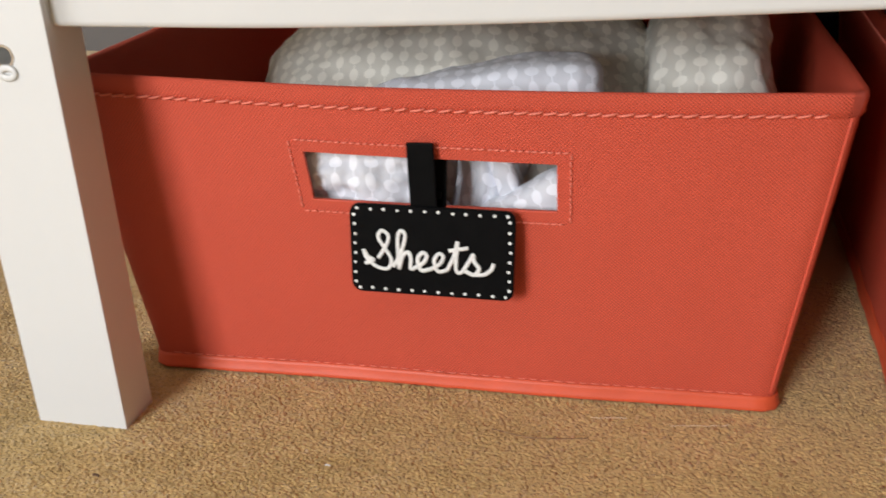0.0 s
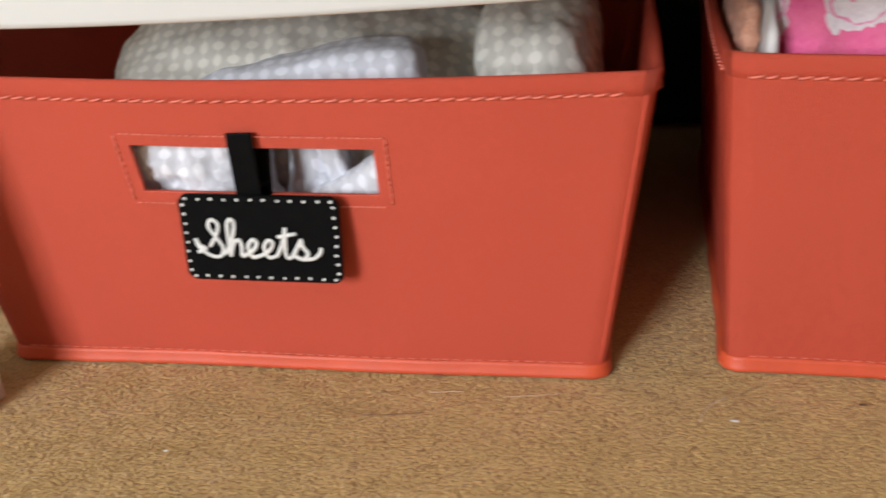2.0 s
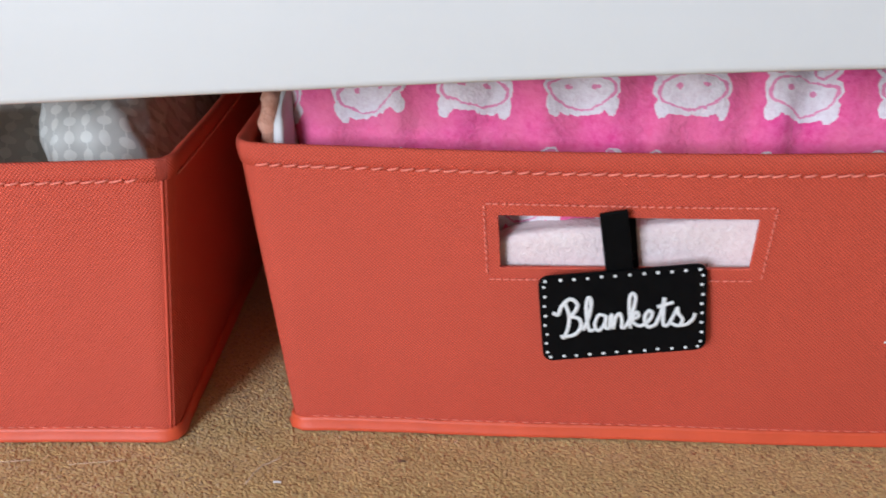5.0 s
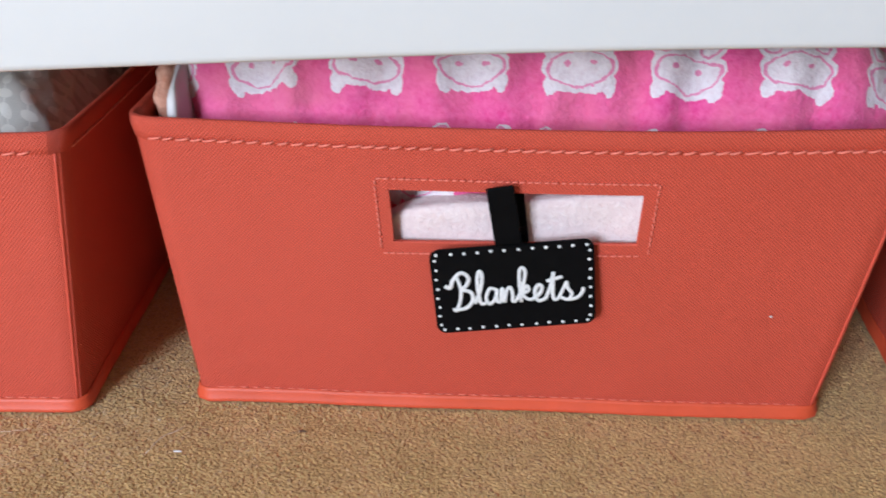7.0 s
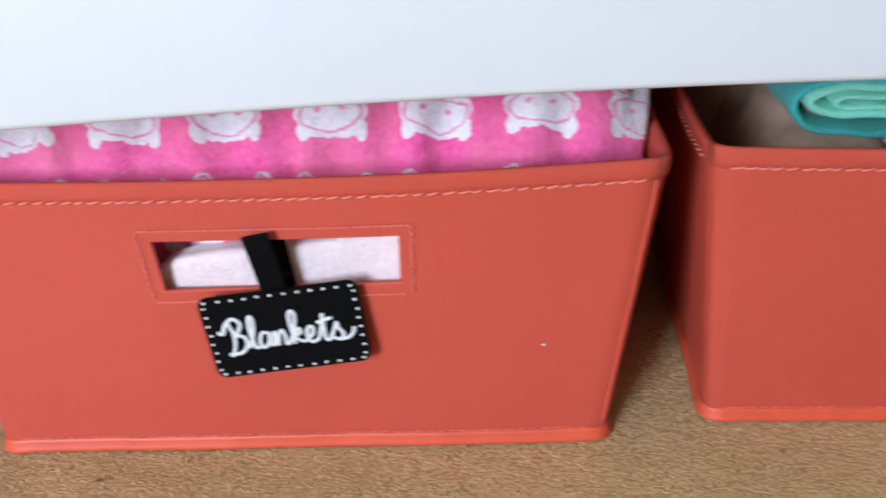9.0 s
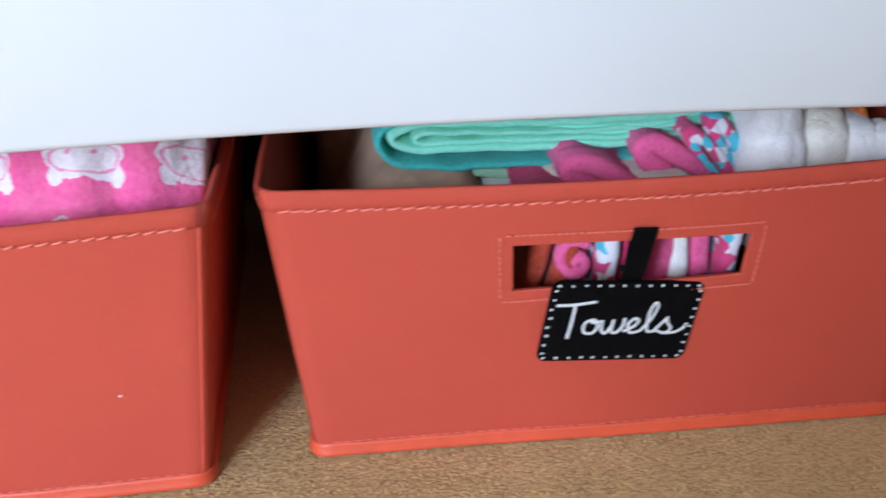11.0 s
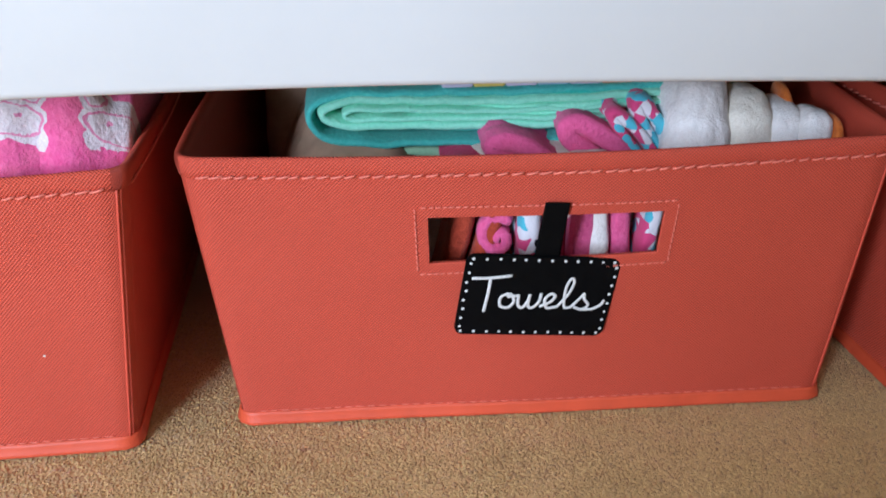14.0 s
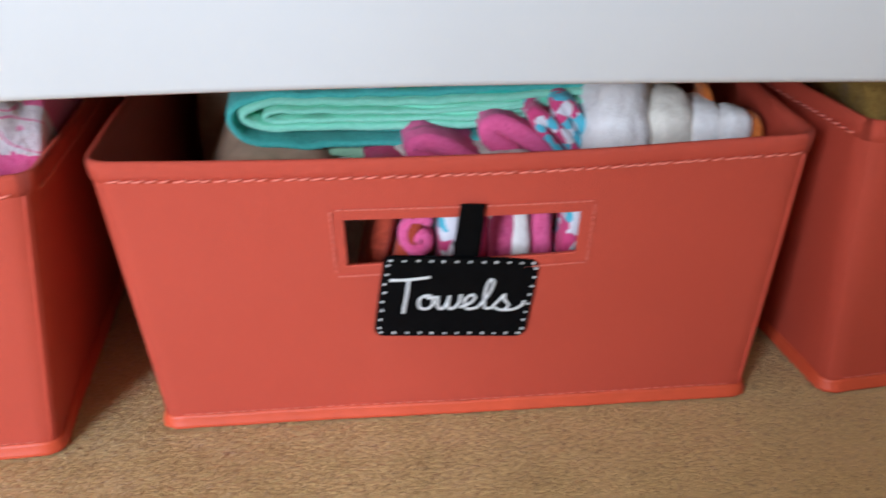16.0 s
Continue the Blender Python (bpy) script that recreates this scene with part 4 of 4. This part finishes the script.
CLOTHS = (
    ("cream crumpled washcloth between pink ones", (0.030, 0.028, 0.120), (0.030, 0.026, 0.040), cream_mat, (0, 0, 0)),
    ("white terry washcloth rolled upright", (0.090, 0.058, 0.130), (0.038, 0.060, 0.092), white_terry, (0, 0, 0)),
    ("cream terry washcloth rolled upright", (0.117, 0.056, 0.126), (0.028, 0.050, 0.076), cream_mat, (0, 0, 0)),
    ("small white terry washcloth standing", (0.136, 0.052, 0.122), (0.022, 0.044, 0.070), white_terry, (0, 0, 0)),
    ("small white terry washcloth with orange edge", (0.147, 0.042, 0.124), (0.020, 0.038, 0.064), white_terry, (0, 6, 0)),
    ("orange bound edge of a terry washcloth", (0.1570, 0.040, 0.122), (0.008, 0.036, 0.060), orange_mat, (0, 8, 0)),
    ("orange bound edge of a white washcloth", (0.1440, 0.060, 0.134), (0.007, 0.030, 0.060), orange_mat, (0, -10, 0)),
    ("rust cloth folded upright behind the window", (-0.046, 0.024, 0.075), (0.014, 0.034, 0.105), rust_mat, (0, 14, 0)),
    ("rust cloth folded upright behind the window", (-0.032, 0.022, 0.072), (0.012, 0.030, 0.105), rust_mat, (0, 16, 0)),
    ("printed cloth standing behind the window", (-0.004, 0.018, 0.080), (0.013, 0.030, 0.100), print_mat, (0, 2, 0)),
    ("rose cloth standing behind the window", (0.010, 0.026, 0.078), (0.016, 0.026, 0.100), rose_mat, (0, 0, 0)),
    ("pink terry cloth standing behind the window", (0.024, 0.016, 0.080), (0.012, 0.026, 0.105), pink_mat, (0, 2, 0)),
    ("white crumpled cloth behind the window", (0.034, 0.013, 0.082), (0.011, 0.020, 0.095), white_terry, (0, -3, 0)),
    ("pink terry cloth standing behind the window", (0.046, 0.017, 0.080), (0.012, 0.026, 0.105), pink_mat, (0, -3, 0)),
    ("printed cloth standing behind the window", (0.057, 0.015, 0.080), (0.011, 0.026, 0.105), print_mat, (0, 8, 0)),
)
for i, (label, c, size, mat, turn) in enumerate(CLOTHS):
    bundle("washcloth", b, c, size, mat, label, "washcloth", 40 + i, min(size) * 0.13, 40, (1, 1, 1), 26, 3.0, turn, 0.0, "washcloths in the towel bin", lean=0.12 if c[1] < 0.03 else 0.0)


def folded_strip(cx, cz, y0, y1, length, gap, th, angle, mat, label, bend=0.0):
    """A washcloth folded in half: the fold at its upper end, both layers running down from it."""
    a = radians(angle)
    base = [(length, -gap), (length * 0.6, -gap - bend), (length * 0.25, -gap * 0.95), (-0.001, -gap * 0.7), (-gap * 1.1, 0.0), (0.0, gap * 0.85),
            (length * 0.28, gap), (length * 0.62, gap * 0.85 - bend), (length, gap * 0.55 - bend)]
    path = [(cx + x * math.cos(a) - z * math.sin(a), 0, cz + x * math.sin(a) + z * math.cos(a)) for x, z in base]
    t = thing("washcloth", b.m, label, "washcloth", "washcloths in the towel bin")
    swept(path, y0, y1, th, mat, "folded_layer", t)
    return t


folded_strip(-0.036, 0.126, 0.026, 0.075, 0.060, 0.0052, 0.0100, -14, rose_mat, "rose washcloth folded at the front of the bin")
folded_strip(-0.014, 0.139, 0.034, 0.085, 0.062, 0.0056, 0.0105, -26, pink_mat, "pink terry washcloth folded in half", 0.002)
folded_strip(0.026, 0.145, 0.038, 0.090, 0.060, 0.0058, 0.0108, -36, pink_mat, "pink terry washcloth folded and leaning", 0.003)
folded_strip(0.046, 0.153, 0.040, 0.090, 0.070, 0.0032, 0.0060, -50, print_mat, "narrow printed washcloth leaning on others")
folded_strip(0.060, 0.157, 0.044, 0.095, 0.074, 0.0038, 0.0066, -58, print_mat, "white printed washcloth leaning on others")
bundle("washcloth", b, (0.012, 0.060, 0.108), (0.110, 0.060, 0.055), cream_mat, "cream terry washcloth under the folded ones", "washcloth", 70, 0.004, 40, (1, 1, 1), 26, 3.0, group="washcloths in the towel bin")
roll("washcloth", b, (-0.019, 0.026, 0.100), 0.034, 0.0135, 1.35, pink_mat, "pink terry washcloth rolled, its end at the window", (0, 0, 90), 1.15, 0.0065, 3)

# last bin
b = BINS[3]
bundle("mustard_cloth", b, (-0.138, 0.060, 0.088), (0.020, 0.07, 0.165), gold_mat, "mustard yellow cloth standing in the bin", "cloth", 22, 0.004, 45)
bundle("mustard_cloth", b, (-0.118, 0.060, 0.082), (0.026, 0.05, 0.165), gold_mat, "mustard yellow cloth bundled in the bin", "cloth", 20, 0.006, 50)
bundle("mustard_cloth", b, (-0.086, 0.058, 0.080), (0.036, 0.06, 0.160), gold_mat, "mustard yellow cloth rolled in the bin", "cloth", 21, 0.006, 50)


# ---- bits on the carpet ----
def strand(pts, rad, mat, name, label):
    path = [Vector((p.x, p.y, 0.0004 + 0.0008 * noise.noise(Vector((p.x * 300, p.y * 300, 1))))) for p in smooth_path(pts, 6)]
    v, f = tube_geo(path, rad, rad, (0, 0, 1), 5)
    tagged(put(name, mesh_of(name, v, f, mat)), label, "lint", "bits on the carpet")


strand([(0.112, -0.0195), (0.122, -0.0175), (0.130, -0.016), (0.139, -0.0140)], 0.00012, lint_mat, "lint_thread", "long pale thread lying on the carpet")
strand([(0.075, -0.019), (0.084, -0.0175), (0.092, -0.0165)], 0.00014, lint_mat, "lint_thread", "pale thread lying on the carpet")
strand([(0.204, -0.030), (0.208, -0.018), (0.217, -0.009)], 0.00022, lint_mat, "lint_thread", "fine pale hair-like thread on the carpet")
strand([(0.030, -0.036), (0.050, -0.040), (0.075, -0.036)], 0.00018, debris_mat, "lint_thread", "fine dark thread on the carpet")
strand([(0.2175, -0.0285), (0.2195, -0.028), (0.221, -0.0275)], 0.0006, marker_mat, "lint_speck", "small white speck on the carpet")
strand([(0.276, -0.0095), (0.2775, -0.009), (0.2795, -0.0092)], 0.0005, debris_mat, "lint_speck", "small brown speck on the carpet")
strand([(-0.1405, -0.103), (-0.139, -0.1025), (-0.1375, -0.103)], 0.0006, debris_mat, "lint_speck", "small dark speck on the carpet")
strand([(-0.039, -0.077), (-0.038, -0.0765), (-0.0365, -0.077)], 0.0004, marker_mat, "lint_speck", "small white speck on the carpet")
bm = bmesh.new()
bmesh.ops.create_icosphere(bm, subdivisions=2, radius=0.0008, matrix=BINS[1].m @ pose(0.1268, -0.0098, 0.0645) @ Matrix.Diagonal((1, 0.4, 0.8, 1)))
tagged(put("lint_speck", bm_mesh("lint_speck", bm, marker_mat, True)), "tiny white speck stuck to the bin's canvas", "lint", "bits on the carpet")
